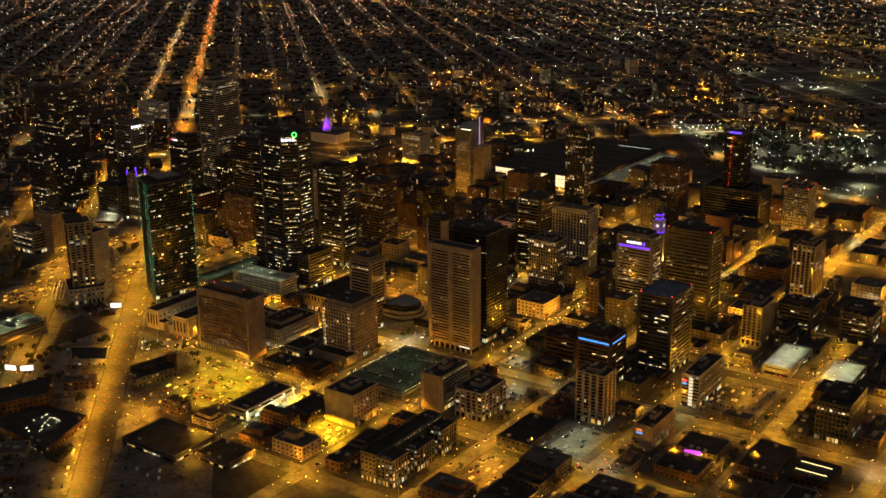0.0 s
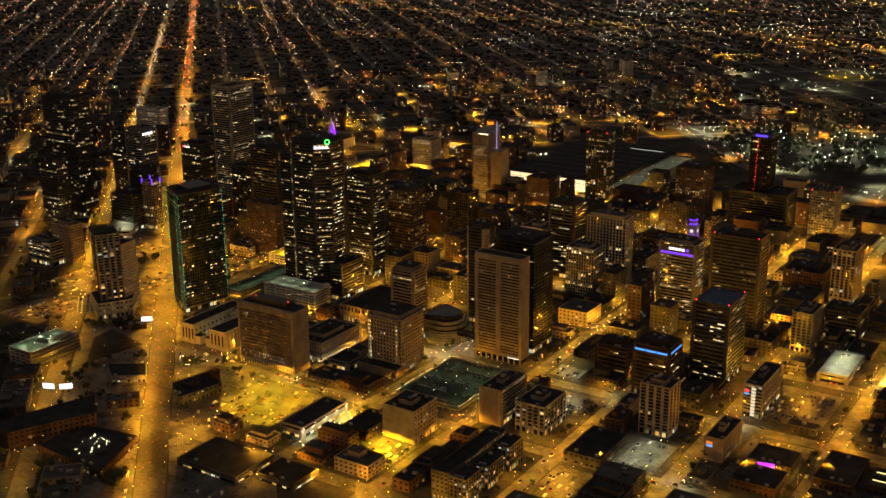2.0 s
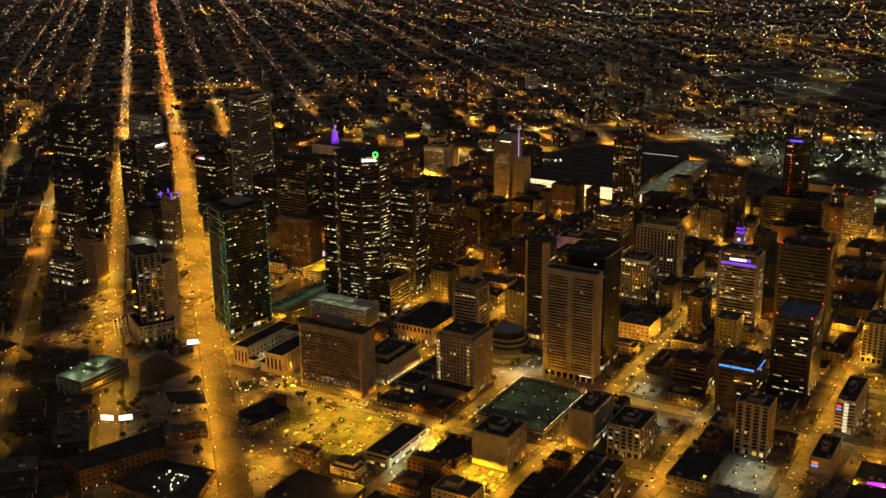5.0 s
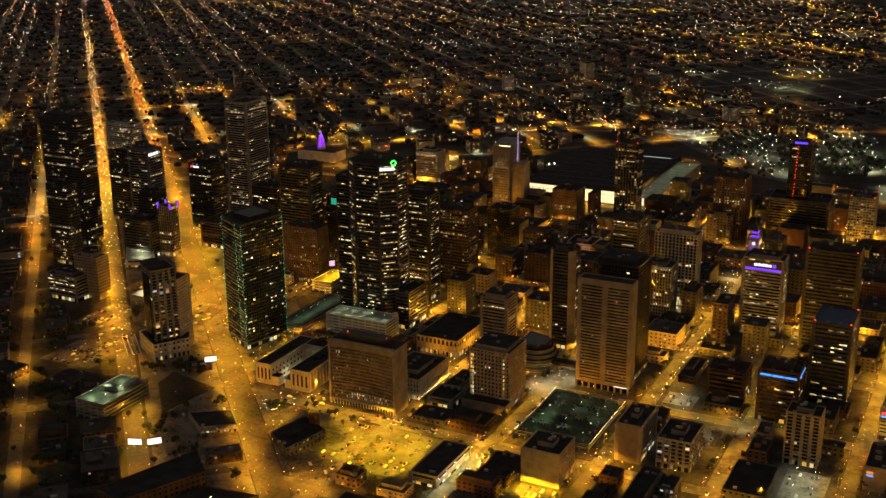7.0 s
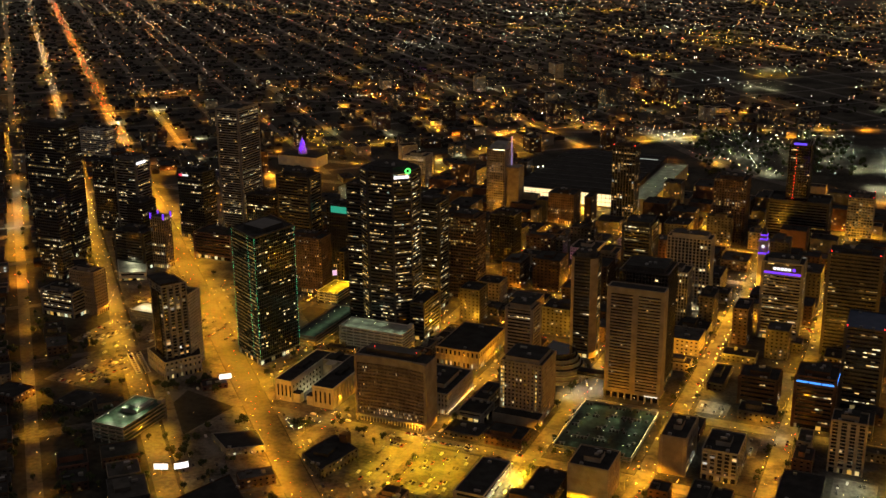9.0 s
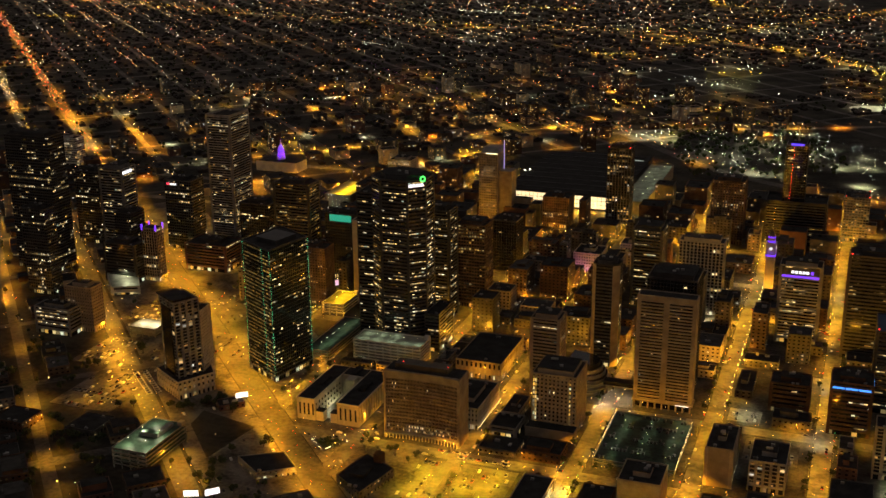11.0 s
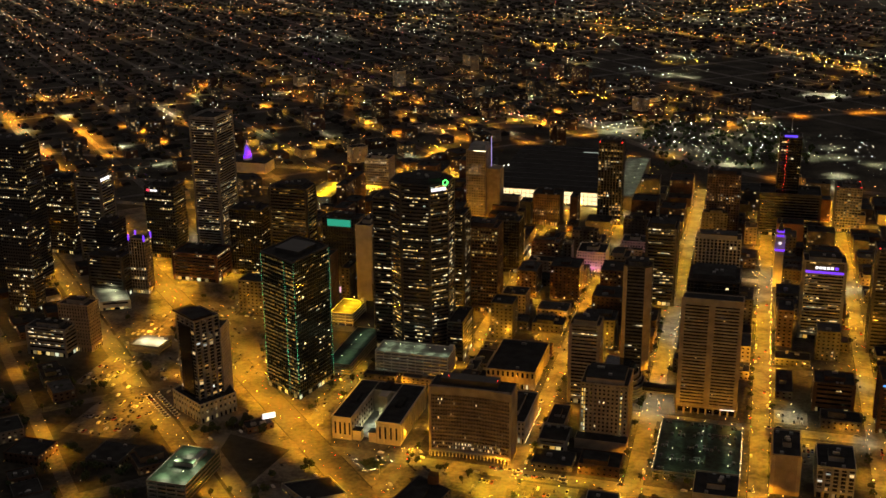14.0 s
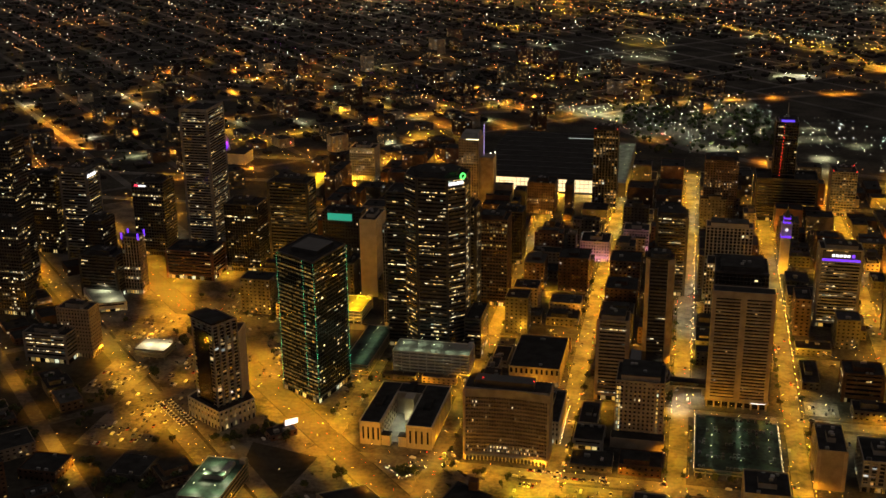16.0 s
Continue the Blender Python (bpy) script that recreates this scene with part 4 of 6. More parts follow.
# --- parking garages
def garage(name, label, x0, x1, y0, y1, h, mat=WHITE, top=PALEROOF, key="pale", lamps=6, deck_gap=3.0):
    root = thing(name, label, "parking garage", (x0 + x1) / 2, (y0 + y1) / 2)
    FOOT.append(((x0 + x1) / 2, (y0 + y1) / 2, (x1 - x0) / 2, (y1 - y0) / 2))
    hw, hd = (x1 - x0) / 2, (y1 - y0) / 2
    n = max(1, int(h / deck_gap))
    dz = h / n
    slab = Mesh().box(-hw, hw, -hd, hd, -0.4, 0).data("deck", top)
    rail = Mesh().ring(rect(-hw, hw, -hd, hd), grown(rect(-hw, hw, -hd, hd), -0.25), -0.45, 1.0).data("guard_wall", mat)
    for k in range(1, n + 1):
        part("deck", slab, None, root, at=(0, 0, k * dz))
        part("guard_wall", rail, None, root, at=(0, 0, k * dz + 0.01))
    part("inner_core", Mesh().box(-hw + 4, hw - 4, -hd + 4, hd - 4, 0.2, h - 0.5), GREY, root)
    post = Mesh().box(-0.35, 0.35, -0.35, 0.35, 0, h).data("column", mat)
    for k in range(int(2 * hw / 8) + 1):
        for y in (-hd + 0.5, hd - 0.5):
            part("column", post, None, root, at=(-hw + 0.5 + k * (2 * hw - 1) / max(1, int(2 * hw / 8)), y, 0))
    part("stair_tower", Mesh().box(hw - 5, hw - 0.5, hd - 6, hd - 0.5, h, h + 3.4), mat, root)
    glowing = Mesh()
    for k in range(n):
        for i in range(int(2 * hw / 6)):
            x = -hw + 3 + 6 * i
            glowing.box(x, x + 1.6, -hd + 3.7, -hd + 3.9, k * dz + 1.6, k * dz + 1.9)
    part("deck_lights", glowing, PALEBULB, root, "strip lights inside the decks", "stuff")
    cols = max(1, round(math.sqrt(lamps * (x1 - x0) / (y1 - y0))))
    for i in range(lamps):
        x, y = x0 + (i % cols + 0.5) * (x1 - x0) / cols, y0 + (i // cols + 0.5) * (y1 - y0) / math.ceil(lamps / cols)
        street_lamp(x, y, 0, key, h - 2.5)
    return root


garage("parking_garage", "white parking garage with a pale lit top deck", -907, -835, 884, 912, 22, key="deck", lamps=8)
garage("green_deck_garage", "low parking garage with a dark green lit top deck", -632, -566, 749, 842, 6, GREY, DECK, "deck", 15)
for k in range(30):
    for x in (-632.4, -565.6):
        if k % 4 < 3:
            MORE_BULBS["pale"].bulb(x, 750 + 3.1 * k, 7.6, 0.26)
garage("long_green_garage", "long garage with a dark green deck and few lamps", -952, -926, 868, 962, 12, TAN, DECK, "deck", 7)
# gs is turned close to the downtown grid
pg = garage("pale_garage", "pale parking garage with a greenish lit deck", -999, -966, 616, 675, 17, GREY, DECK, "pale", 5)
part("ramp_house", Mesh().box(-7, 9, -2, 3, 17, 20.5), GREY, pg)
part("ramp_house", Mesh().box(4, 9, 3, 22, 17, 20), GREY, pg)
part("ramp_roof", Mesh().box(-7.3, 9.3, -2.3, 3.3, 20.5, 20.8), DECK, pg)
garage("gold_deck_garage", "tan parking garage with a gold-lit open deck", -1188, -1147, 1396, 1478, 20, TAN, PALEROOF, "gold", 4)
garage("louvred_garage", "low pale garage glowing gold among dark towers", -994, -968, 991, 1034, 13, WHITE, GRAVEL, "gold", 3)
garage("corner_garage", "small parking garage with a pale deck", -1160, -1128, 868, 895, 9, GREY, PALEROOF, "warm", 2)

# --- terraced corner building, like stacked dark fans
fan = thing("terraced_building", "dark building of stacked curved terraces with lit edges", "office block", -672, 905)
FOOT.append((-668, 905, 25, 38))
for k in range(6):
    r = 34 - 3.4 * k
    arc = [(r * math.cos(a), 0.9 * r * math.sin(a)) for a in [(-100 + 16 * i) * math.pi / 180 for i in range(12)]]
    m = Mesh().prism([(p[0] * 0.8 - 4, p[1]) for p in arc] + [(-20, 20), (-20, -20)], 4.2 * k, 4.2 * k + 3.0)
    part("terrace", m, GREY if k < 5 else TAR, fan, "curved grey terrace edge")
    part("terrace_glass", Mesh().prism([(p[0] * 0.76 - 4, p[1] * 0.95) for p in arc] + [(-19, 19), (-19, -19)], 4.2 * k + 3.0, 4.2 * k + 4.2), WINGOLD if k in (0, 1) else GLASS, fan)

for x, y in ((-650, 862), (-642, 872), (-636, 884), (-660, 856)):
    street_lamp(x, y, 0, "warm")
# --- sky bridge by the slab tower
br = thing("sky_bridge", "enclosed dark bridge over the street", "bridge", -640, 893)
part("deck", Mesh().box(-15, 16, -5, 5, 8, 9), GREY, br)
part("glazing", Mesh().box(-15, 16, -4.6, 4.6, 9, 12.4), GLASS, br)
part("roof", Mesh().box(-15, 16, -5, 5, 12.4, 13), TAR, br)
for x in (-13, 13):
    part("pier", Mesh().box(x, x + 2, -4, 4, 0, 8), GREY, br)

# --- clock tower
ck = thing("clock_tower", "old brick clock tower washed in blue and violet light", "clock tower", -538.5, 1229)
FOOT.append((-538.5, 1229, 6, 6))
part("shaft", Mesh().box(-5, 5, -5, 5, 0, 46), BEIGE, ck)
part("belfry", Mesh().box(-5.5, 5.5, -5.5, 5.5, 46, 58), BEIGE, ck)
part("cornice", Mesh().box(-6, 6, -6, 6, 58, 59.2), BEIGE, ck)
part("upper_stage", Mesh().box(-3.6, 3.6, -3.6, 3.6, 59.2, 66), BEIGE, ck)
part("spire", Mesh().prism(rect(-3.8, 3.8, -3.8, 3.8), 66, 77, rect(-0.3, 0.3, -0.3, 0.3)), DARK, ck)
part("flagpole", Mesh().cyl(0, 0, 0.2, 77, 82, 6), STEEL, ck)
for side_y in (-5.7,):
    dial = Mesh()
    dial.cyl(0, 0, 1.9, -0.1, 0.1, 16)
    o = part("clock_face", dial, neon("clock_dial", (0.9, 0.85, 0.8), 1.2), ck, "pale lit clock dial")
    o.matrix_local = pose(0, side_y, 52.8, 90, 0, 0)
o = part("clock_face", Mesh().cyl(0, 0, 1.9, -0.1, 0.1, 16), neon("clock_dial_side", (0.9, 0.85, 0.8), 1.2), ck, "pale lit clock dial")
o.matrix_local = pose(5.7, 0, 52.8, 90, 0, 90)
for z in (43.5, 60, 65):
    w = 5.6 if z < 50 else 3.9
    part("wash_light", Mesh().ring(rect(-w, w, -w, w), rect(-w + 0.4, w - 0.4, -w + 0.4, w - 0.4), z, z + 1.6), VIOLET, ck, "violet wash light strip")
for dx, dy in ((0, -9), (9, 0)):
    L = bpy.data.lights.new("violet_flood", "SPOT")
    L.color, L.energy, L.spot_size, L.shadow_soft_size = (0.07, 0.02, 1.0), 4000, radians(60), 0.5
    f = new("violet_flood", L)
    f.matrix_world = look((-538.5 + dx, 1229 + dy, 40), (-538.5, 1229, 62))

# --- domed capitol in violet floodlight
cap = thing("capitol", "domed public building washed in violet light", "public building", -1364, 1590)
FOOT.append((-1364, 1590, 40, 30))
part("body", Mesh().box(-38, 38, -18, 18, 0, 17), WHITE, cap)
part("roof", Mesh().box(-38.5, 38.5, -18.5, 18.5, 17, 18), TAR, cap)
part("drum", Mesh().cyl(0, 0, 7.5, 17, 27, 16, 6.5), WHITE, cap)
part("colonnade", Mesh().cyl(0, 0, 5.4, 27, 34, 16), WHITE, cap)
part("dome", Mesh().cyl(0, 0, 5.4, 34, 39, 16, 3.8).cyl(0, 0, 3.8, 39, 43, 16, 1.4), WHITE, cap)
part("lantern", Mesh().cyl(0, 0, 1.2, 43, 50, 8, 0.4), WHITE, cap)
for a in (-120, -60, 0):
    L = bpy.data.lights.new("violet_flood", "SPOT")
    L.color, L.energy, L.spot_size, L.shadow_soft_size = (0.045, 0.0, 1.0), 110000, radians(60), 0.5
    f = new("violet_flood", L)
    f.matrix_world = look((-1364 + 26 * math.cos(radians(a)), 1590 + 26 * math.sin(radians(a)), 19), (-1364, 1590, 38))

# --- convention hall with a vast dark roof
hall = thing("convention_hall", "vast convention hall with a black roof and glowing glass front", "convention hall", -860, 1640)
FOOT.append((-860, 1638, 86, 138))
part("body", Mesh().box(-84, 84, -136, 136, 0, 23), DARK, hall)
part("roof", Mesh().prism(rect(-86, 86, -142, 138), 23, 24.5, rect(-84, 84, -138, 136)), TAR, hall, "vast black roof")
for k in range(9):
    part("roof_rib", Mesh().box(-84, 84, -120 + 30 * k, -118.6 + 30 * k, 24.4, 25.2), DARK, hall)
fr = Mesh()
for i in range(27):
    for j in range(3):
        fr.quad((-82 + 6 * i, -136.3, 3 + 6 * j), (-76.5 + 6 * i, -136.3, 3 + 6 * j), (-76.5 + 6 * i, -136.3, 8.4 + 6 * j), (-82 + 6 * i, -136.3, 8.4 + 6 * j))
part("glass_front", fr, neon("glowing_hall_glass", (1.0, 0.80, 0.45), 1.3), hall, "glowing glass front", "stuff")
part("roof_strip_light", Mesh().box(20, 78, 92, 92.8, 25, 25.8), neon("roof_strip", (0.9, 1.0, 0.85), 0.5), hall)
for x, y in ((-84, -33), (-78, -26)):
    part("roof_lamp", Mesh().bulb(x, y, 27, 1.4), neon("hall_roof_lamps", (1.0, 0.95, 0.7), 5.0), hall)
FOOT.append((-838, 1474, 66, 28))
tower("brown_hotel_block", "brown windowless block before the glowing hall", rect(-858, -821, 1402, 1436), 42, BROWN, "punched", lit=0.03, category="hotel", house=0.4)
for k in range(9):
    street_lamp(-905 + 17 * k, 1478 + (k % 3) * 9, 90, "core")
annex = thing("hall_garage", "long garage with a pale lit open deck full of cars", "parking garage", -752, 1620)
FOOT.append((-752, 1620, 18, 122))
part("body", Mesh().box(-18, 18, -120, 120, 0, 19), GREY, annex)
part("deck", Mesh().box(-18, 18, -120, 120, 19, 19.2), PALEROOF, annex)
part("guard_wall", Mesh().ring(rect(-18.1, 18.1, -120.1, 120.1), rect(-17.8, 17.8, -119.8, 119.8), 18.8, 20.3), GREY, annex)
part("entrance_light", Mesh().box(-16, -2, -120.6, -120.2, 6, 17), neon("garage_entrance", (1.0, 0.95, 0.8), 0.9), annex, "bright white garage entrance")
for k in range(16):
    street_lamp(-760 + 16 * (k % 2), 1512 + 14.5 * k, 0, "deck", 17)
# --- blocks washed in colour
def washed(name, label, x0, x1, y0, y1, h, col, wall=BEIGE, watts=2200):
    tower(name, label, rect(x0, x1, y0, y1), h, wall, "punched", 3.6, 3.2, 0.15, WINGOLD, category="office block", house=0.4)
    L = bpy.data.lights.new("colour_flood", "AREA")
    L.color, L.energy, L.shape, L.size, L.size_y = col, watts, "RECTANGLE", x1 - x0, 1.5
    f = new("colour_flood", L)
    f.matrix_world = look(((x0 + x1) / 2, y0 - 5, 2.0), ((x0 + x1) / 2, y0, h * 0.75))


washed("magenta_block", "pale block washed in magenta light", -769, -735, 1225, 1262, 24, (0.9, 0.25, 0.75))
washed("violet_block", "pale corner block washed in pink light", -722, -692, 1272, 1300, 26, (0.9, 0.35, 0.6))
washed("cream_block", "cream old department store in golden light", -727, -690, 1345, 1370, 24, (1.0, 0.7, 0.2))
teal = tower("teal_band_tower", "slab with a teal-lit band under its roof", rect(-1046, -1001, 1110, 1132), 80, DARK, "punched", lit=0.05)
part("roof_band", Mesh().box(-16, 12, -11.5, -11.1, 71, 79), TEAL, teal, "teal glowing band")
pk = thing("roof_sign", "pink and white glowing billboard on a low roof", "billboard", -1014, 1075, 0, 50)
part("frame", Mesh().box(-10, 10, 0.2, 0.6, 0, 11), DARK, pk)
part("panel", Mesh().box(-9.5, 9.5, -0.1, 0.2, 4, 10.5), neon("pink_panel", (1.0, 0.6, 0.85), 0.9), pk, "pink glowing panel")
mg = thing("magenta_screen", "magenta glowing screen on a low building", "screen", -306, 785, 0, 15)
part("frame", Mesh().box(-7, 7, 0.2, 0.7, 0, 9.5), DARK, mg)
part("panel", Mesh().box(-6.5, 6.5, -0.1, 0.2, 3, 9.2), neon("magenta_panel", (0.7, 0.05, 1.0), 1.1), mg, "magenta glowing panel")

# --- planted traffic island with small white lights
isl = thing("traffic_island", "dark planted traffic island ringed by small white lights", "traffic island", -851, 711)
FOOT.append((-851, 711, 20, 10))
tri_ = [(-19, 5), (0, -12), (15, 11)]
part("kerb", Mesh().prism(tri_, 0, 0.3), PAVING, isl)
part("planting", Mesh().prism(grown(tri_, -2.5), 0.3, 0.7), LAWN, isl)
m = Mesh()
ir = random.Random(9)
for k in range(34):
    a, b = ir.choice(((0, 1), (1, 2), (2, 0)))
    q = ir.random()
    m.bulb(tri_[a][0] * (1 - q) + tri_[b][0] * q, tri_[a][1] * (1 - q) + tri_[b][1] * q, 0.9, 0.28)
part("edge_lights", m, PALEBULB, isl, "small white lights", "stuff")
m = Mesh()
for k in range(30):
    m.clump(ir.uniform(-8, 6), ir.uniform(-3, 6), ir.uniform(1, 4.5), ir.uniform(1.0, 2.2), ir)
part("bushes", m, LEAF, isl, "dark bushes", "stuff")

# --- billboards and lit signs
for x, y, turn in ((-908, 589, 22), (-894, 597, 46), (-962, 760, 40), (-843, 512, 30)):
    b = thing("billboard", "white glowing billboard on a steel frame", "billboard", x, y, 0, turn, "billboards")
    part("post", Mesh().cyl(0, 0.6, 0.3, 0, 5, 8), STEEL, b)
    part("frame", Mesh().box(-6, 6, 0.1, 0.5, 4.6, 10.2), DARK, b)
    part("panel", Mesh().box(-5.7, 5.7, -0.1, 0.1, 4.9, 9.9), SIGNWHITE, b, "white glowing panel")

# --- low buildings of the foreground
def near(name, label, poly, h, wall=DARKERBRICK, **k):
    return tower(name, label, poly, h, wall, k.pop("style", "punched"), k.pop("storey", 3.6), k.pop("bay", 4.5), k.pop("lit", 0.05), WINHOME, category=k.pop("category", "low building"), house=k.pop("house", 0), base=3.4, lobby=k.pop("lobby", 0.12), parapet=0.8, **k)


n1 = near("uplit_hall", "long dark hall with uplit pilasters along its street front", [(-868, 502), (-841, 495), (-811, 560), (-840, 586)], 16)
for k in range(9):
    x, y = -841 + 30 * (k + 0.5) / 9, 495 + 65 * (k + 0.5) / 9
    lx, ly = local(n1, x + 0.7, y - 0.4)
    part("uplight", Mesh().bulb(lx, ly, 1.2, 0.35), neon("warm_uplight_%d" % k, (1.0, 0.75, 0.35), 8.0), n1, "warm uplight")
n3 = near("stepped_brick_store", "dark stepped brick store with a square stair tower", [(-815, 652), (-786, 632), (-776, 676), (-806, 692)], 8, DARKERGREY, lit=0.12)
lx, ly = local(n3, -792, 684)
part("stair_tower", Mesh().box(lx - 3.5, lx + 3.5, ly - 3.5, ly + 3.5, 0, 15.5), DARKERBRICK, n3)
part("raised_roof", Mesh().box(-9, 4, -10, 8, 8, 10.5), TAR, n3)
near("broad_store", "broad low store with a dark roof and a lit front", rect(-707, -645, 552, 597), 6, DARKERGREY, lobby=0.5, style="bands")
near("yard_building", "low dark building round a bright yard", [(-821, 507), (-741, 503), (-763, 562), (-820, 554)], 6, DARKERBRICK, lit=0.1)
for k in range(22):
    MORE_BULBS["pale"].bulb(random.uniform(-802, -768), random.uniform(515, 545), 6.9, random.uniform(0.2, 0.5))
near("small_store", "small store with white lit windows", rect(-637, -600, 567, 597), 6, DARKERGREY, style="bands", lobby=0.5)
near("pale_front_store", "low store with a pale lit front wall", [(-906, 656), (-878, 636), (-852, 655), (-874, 676)], 6, GREY, lit=0.1, lobby=0.3)
near("corner_house", "low dark corner building", rect(-1144, -1112, 642, 670), 8)
near("corner_shop", "low dark corner shop", rect(-1077, -1047, 655, 686), 5, DARKERGREY)
near("dark_warehouse", "dark warehouse with a flat roof", rect(-270, -240, 785, 838), 7)
s_ = near("strip_lit_store", "dark store with two rows of roof lights", rect(-233, -202, 797, 829), 6)
for y in (-8, 6):
    part("roof_strip_light", Mesh().box(-13, 11, y, y + 0.5, 6.9, 7.4), neon("gold_roof_strip", (1.0, 0.75, 0.3), 2.0), s_, "row of warm roof lights")
near("edge_lit_store", "dark store with a pink lit roof edge", rect(-268, -242, 740, 771), 6, DARKERGREY)
near("screen_building", "low dark building below a magenta screen", rect(-323, -288, 750, 782), 7)
near("back_warehouse", "dark warehouse roof behind the magenta screen", rect(-323, -288, 790, 820), 7, DARKERGREY)
near("side_store", "low dark building beside a yellow lit wall", rect(-628, -603, 664, 703), 9, DARKERBRICK)
near("flat_garage", "flat dark-roofed garage glowing yellow at its door", rect(-450, -418, 722, 776), 8, DARKERGREY, lobby=0.4)
dark_lot = Mesh().prism([(-986, 733), (-982, 705), (-935, 655), (-926, 719)], 0.0, 0.2)
tagged(part("vacant_lot", dark_lot, SOIL), "dark vacant dirt lot", "lot", kind="structure")
FOOT.append((-955, 695, 26, 36))
for k in range(5):
    street_lamp(-647.5, 640 + 15 * k, 180, "pale")
for k in range(26):
    MORE_BULBS["warm"].bulb(-738.0, 772 + 2.7 * k, 4.2, 0.24)
    MORE_BULBS["warm"].bulb(-544.0, 885 + 14 * k, 6.0, 0.42)
    MORE_BULBS["warm"].bulb(-636.5, 960 + 14 * k, 6.0, 0.36)

# ------------------------------------------------------------------ open lots with rows of parked cars
LOTS = []


def parking(no, x0, x1, y0, y1, key="gold", n=4, mat=LOT):
    lot("parking_lot_%d" % no, x0, x1, y0, y1, mat)
    LOTS.append((x0, x1, y0, y1))
    cols = max(1, round(math.sqrt(n * (x1 - x0) / (y1 - y0))))
    rows = max(1, round(n / cols))
    for i in range(cols):
        for j in range(rows):
            street_lamp(x0 + (i + 0.5) * (x1 - x0) / cols, y0 + (j + 0.5) * (y1 - y0) / rows, 90 * ((i + j) % 4), key)


parking(1, -738, -684, 640, 716, "gold", 6)
parking(2, -648, -631, 655, 717, "gold", 3)
parking(3, -768, -746, 640, 715, "gold", 2)
parking(4, -596, -562, 640, 678, "gold", 7)
parking(5, -413, -380, 735, 792, "pale", 4)
parking(6, -520, -476, 800, 842, "pale", 2)
parking(7, -540, -512, 870, 896, "pale", 2)
parking(8, -1112, -1040, 815, 905, "sodium", 4)
parking(9, -1030, -996, 850, 975, "sodium", 4)
parking(10, -1130, -1065, 700, 800, "sodium", 3)
parking(11, -335, -285, 760, 845, "sodium", 4)
parking(12, -449, -412, 640, 712, "sodium", 4)
parking(13, -345, -290, 880, 960, "sodium", 3)
parking(17, -1200, -1150, 900, 980, "sodium", 4)
parking(18, -1175, -1130, 790, 860, "sodium", 3)
parking(14, -1013, -997, 985, 1060, "sodium", 2)
parking(15, -905, -850, 1130, 1200, "sodium", 3)

# ------------------------------------------------------------------ lower buildings
SPECS = []


def low_block(*a, **k):
    SPECS.append((a, k))


def built_block(label, cx, cy, w, d, h, turn=0.0, wall=BROWN, roof=TAR, lit=0.1, seed=0, win=WINHOME, category="city building", shop=0.35):
    rng = random.Random(seed * 7919 + round(cx) * 31 + round(cy))
    root = thing("city_building", label, category, cx, cy, 0, turn, "lower city buildings")
    hw, hd = w / 2, d / 2
    ns = max(1, round(h / 3.7))
    st = h / ns
    part("wall_body", Mesh().box(-hw, hw, -hd, hd, 0, h), wall, root)
    part("roof", Mesh().box(-hw + 0.35, hw - 0.35, -hd + 0.35, hd - 0.35, h, h + 0.12), roof, root)
    part("parapet", Mesh().ring(rect(-hw - 0.1, hw + 0.1, -hd - 0.1, hd + 0.1), rect(-hw + 0.35, hw - 0.35, -hd + 0.35, hd - 0.35), h - 0.3, h + 0.9), wall, root)
    for k in range(rng.choice((1, 2, 3))):
        x, y = rng.uniform(-0.6, 0.6) * hw, rng.uniform(-0.6, 0.6) * hd
        a, b, c = rng.uniform(0.8, 2.6), rng.uniform(0.8, 2.2), rng.uniform(1.0, 2.8)
        part("roof_unit", Mesh().box(x - a, x + a, y - b, y + b, h + 0.12, h + 0.12 + c), rng.choice((STEEL, GREY, DARK)), root)
    if rng.random() < 0.45 and min(w, d) > 12:
        a, b, c, e = rng.uniform(-0.85, -0.2) * hw, rng.uniform(0.1, 0.85) * hw, rng.uniform(-0.85, -0.2) * hd, rng.uniform(0.1, 0.85) * hd
        z = h + rng.uniform(2.5, 5.5)
        up = part("upper_storey", Mesh().box(a, b, c, e, h + 0.1, z), wall, root)
        part("upper_roof", Mesh().box(a - 0.15, b + 0.15, c - 0.15, e + 0.15, z, z + 0.35), roof, up)
    dark, light = Mesh(), Mesh()
    for ax, ay, bx, by in ((-hw, -hd, hw, -hd), (hw, -hd, hw, hd), (hw, hd, -hw, hd), (-hw, hd, -hw, -hd)):
        a, b = Vector((ax, ay)), Vector((bx, by))
        dr, ln = (b - a).normalized(), (b - a).length
        o = Vector((dr.y, -dr.x)) * 0.06
        nb = max(1, int(ln / 4.2))
        for s in range(ns):
            for k in range(nb):
                x0 = (k + 0.3) * ln / nb
                x1 = (k + 0.7) * ln / nb
                z0, z1 = s * st + st * 0.34, s * st + st * 0.7
                on = rng.random() < (shop if s == 0 else lit)
                p, q = a + dr * x0 + o, a + dr * x1 + o
                (light if on else dark).quad((p.x, p.y, z0), (q.x, q.y, z0), (q.x, q.y, z1), (p.x, p.y, z1))
    part("window_pane", dark, GLASS, root, kind="stuff")
    part("window_light", light, win, root, "lit windows", "stuff")
    return root


WALLS = ((BROWN, "brown brick"), (TAN, "tan concrete"), (DARKERGREY, "sooty concrete"), (DARKERGREY, "sooty concrete"), (DARKERBRICK, "sooty brick"), (DARKERBRICK, "sooty brick"), (RUST, "dark red brick"), (DARK, "dark panelled"))
rng = random.Random(21)


def size_word(h):
    return "low" if h < 9 else "mid-rise" if h < 22 else "tall"


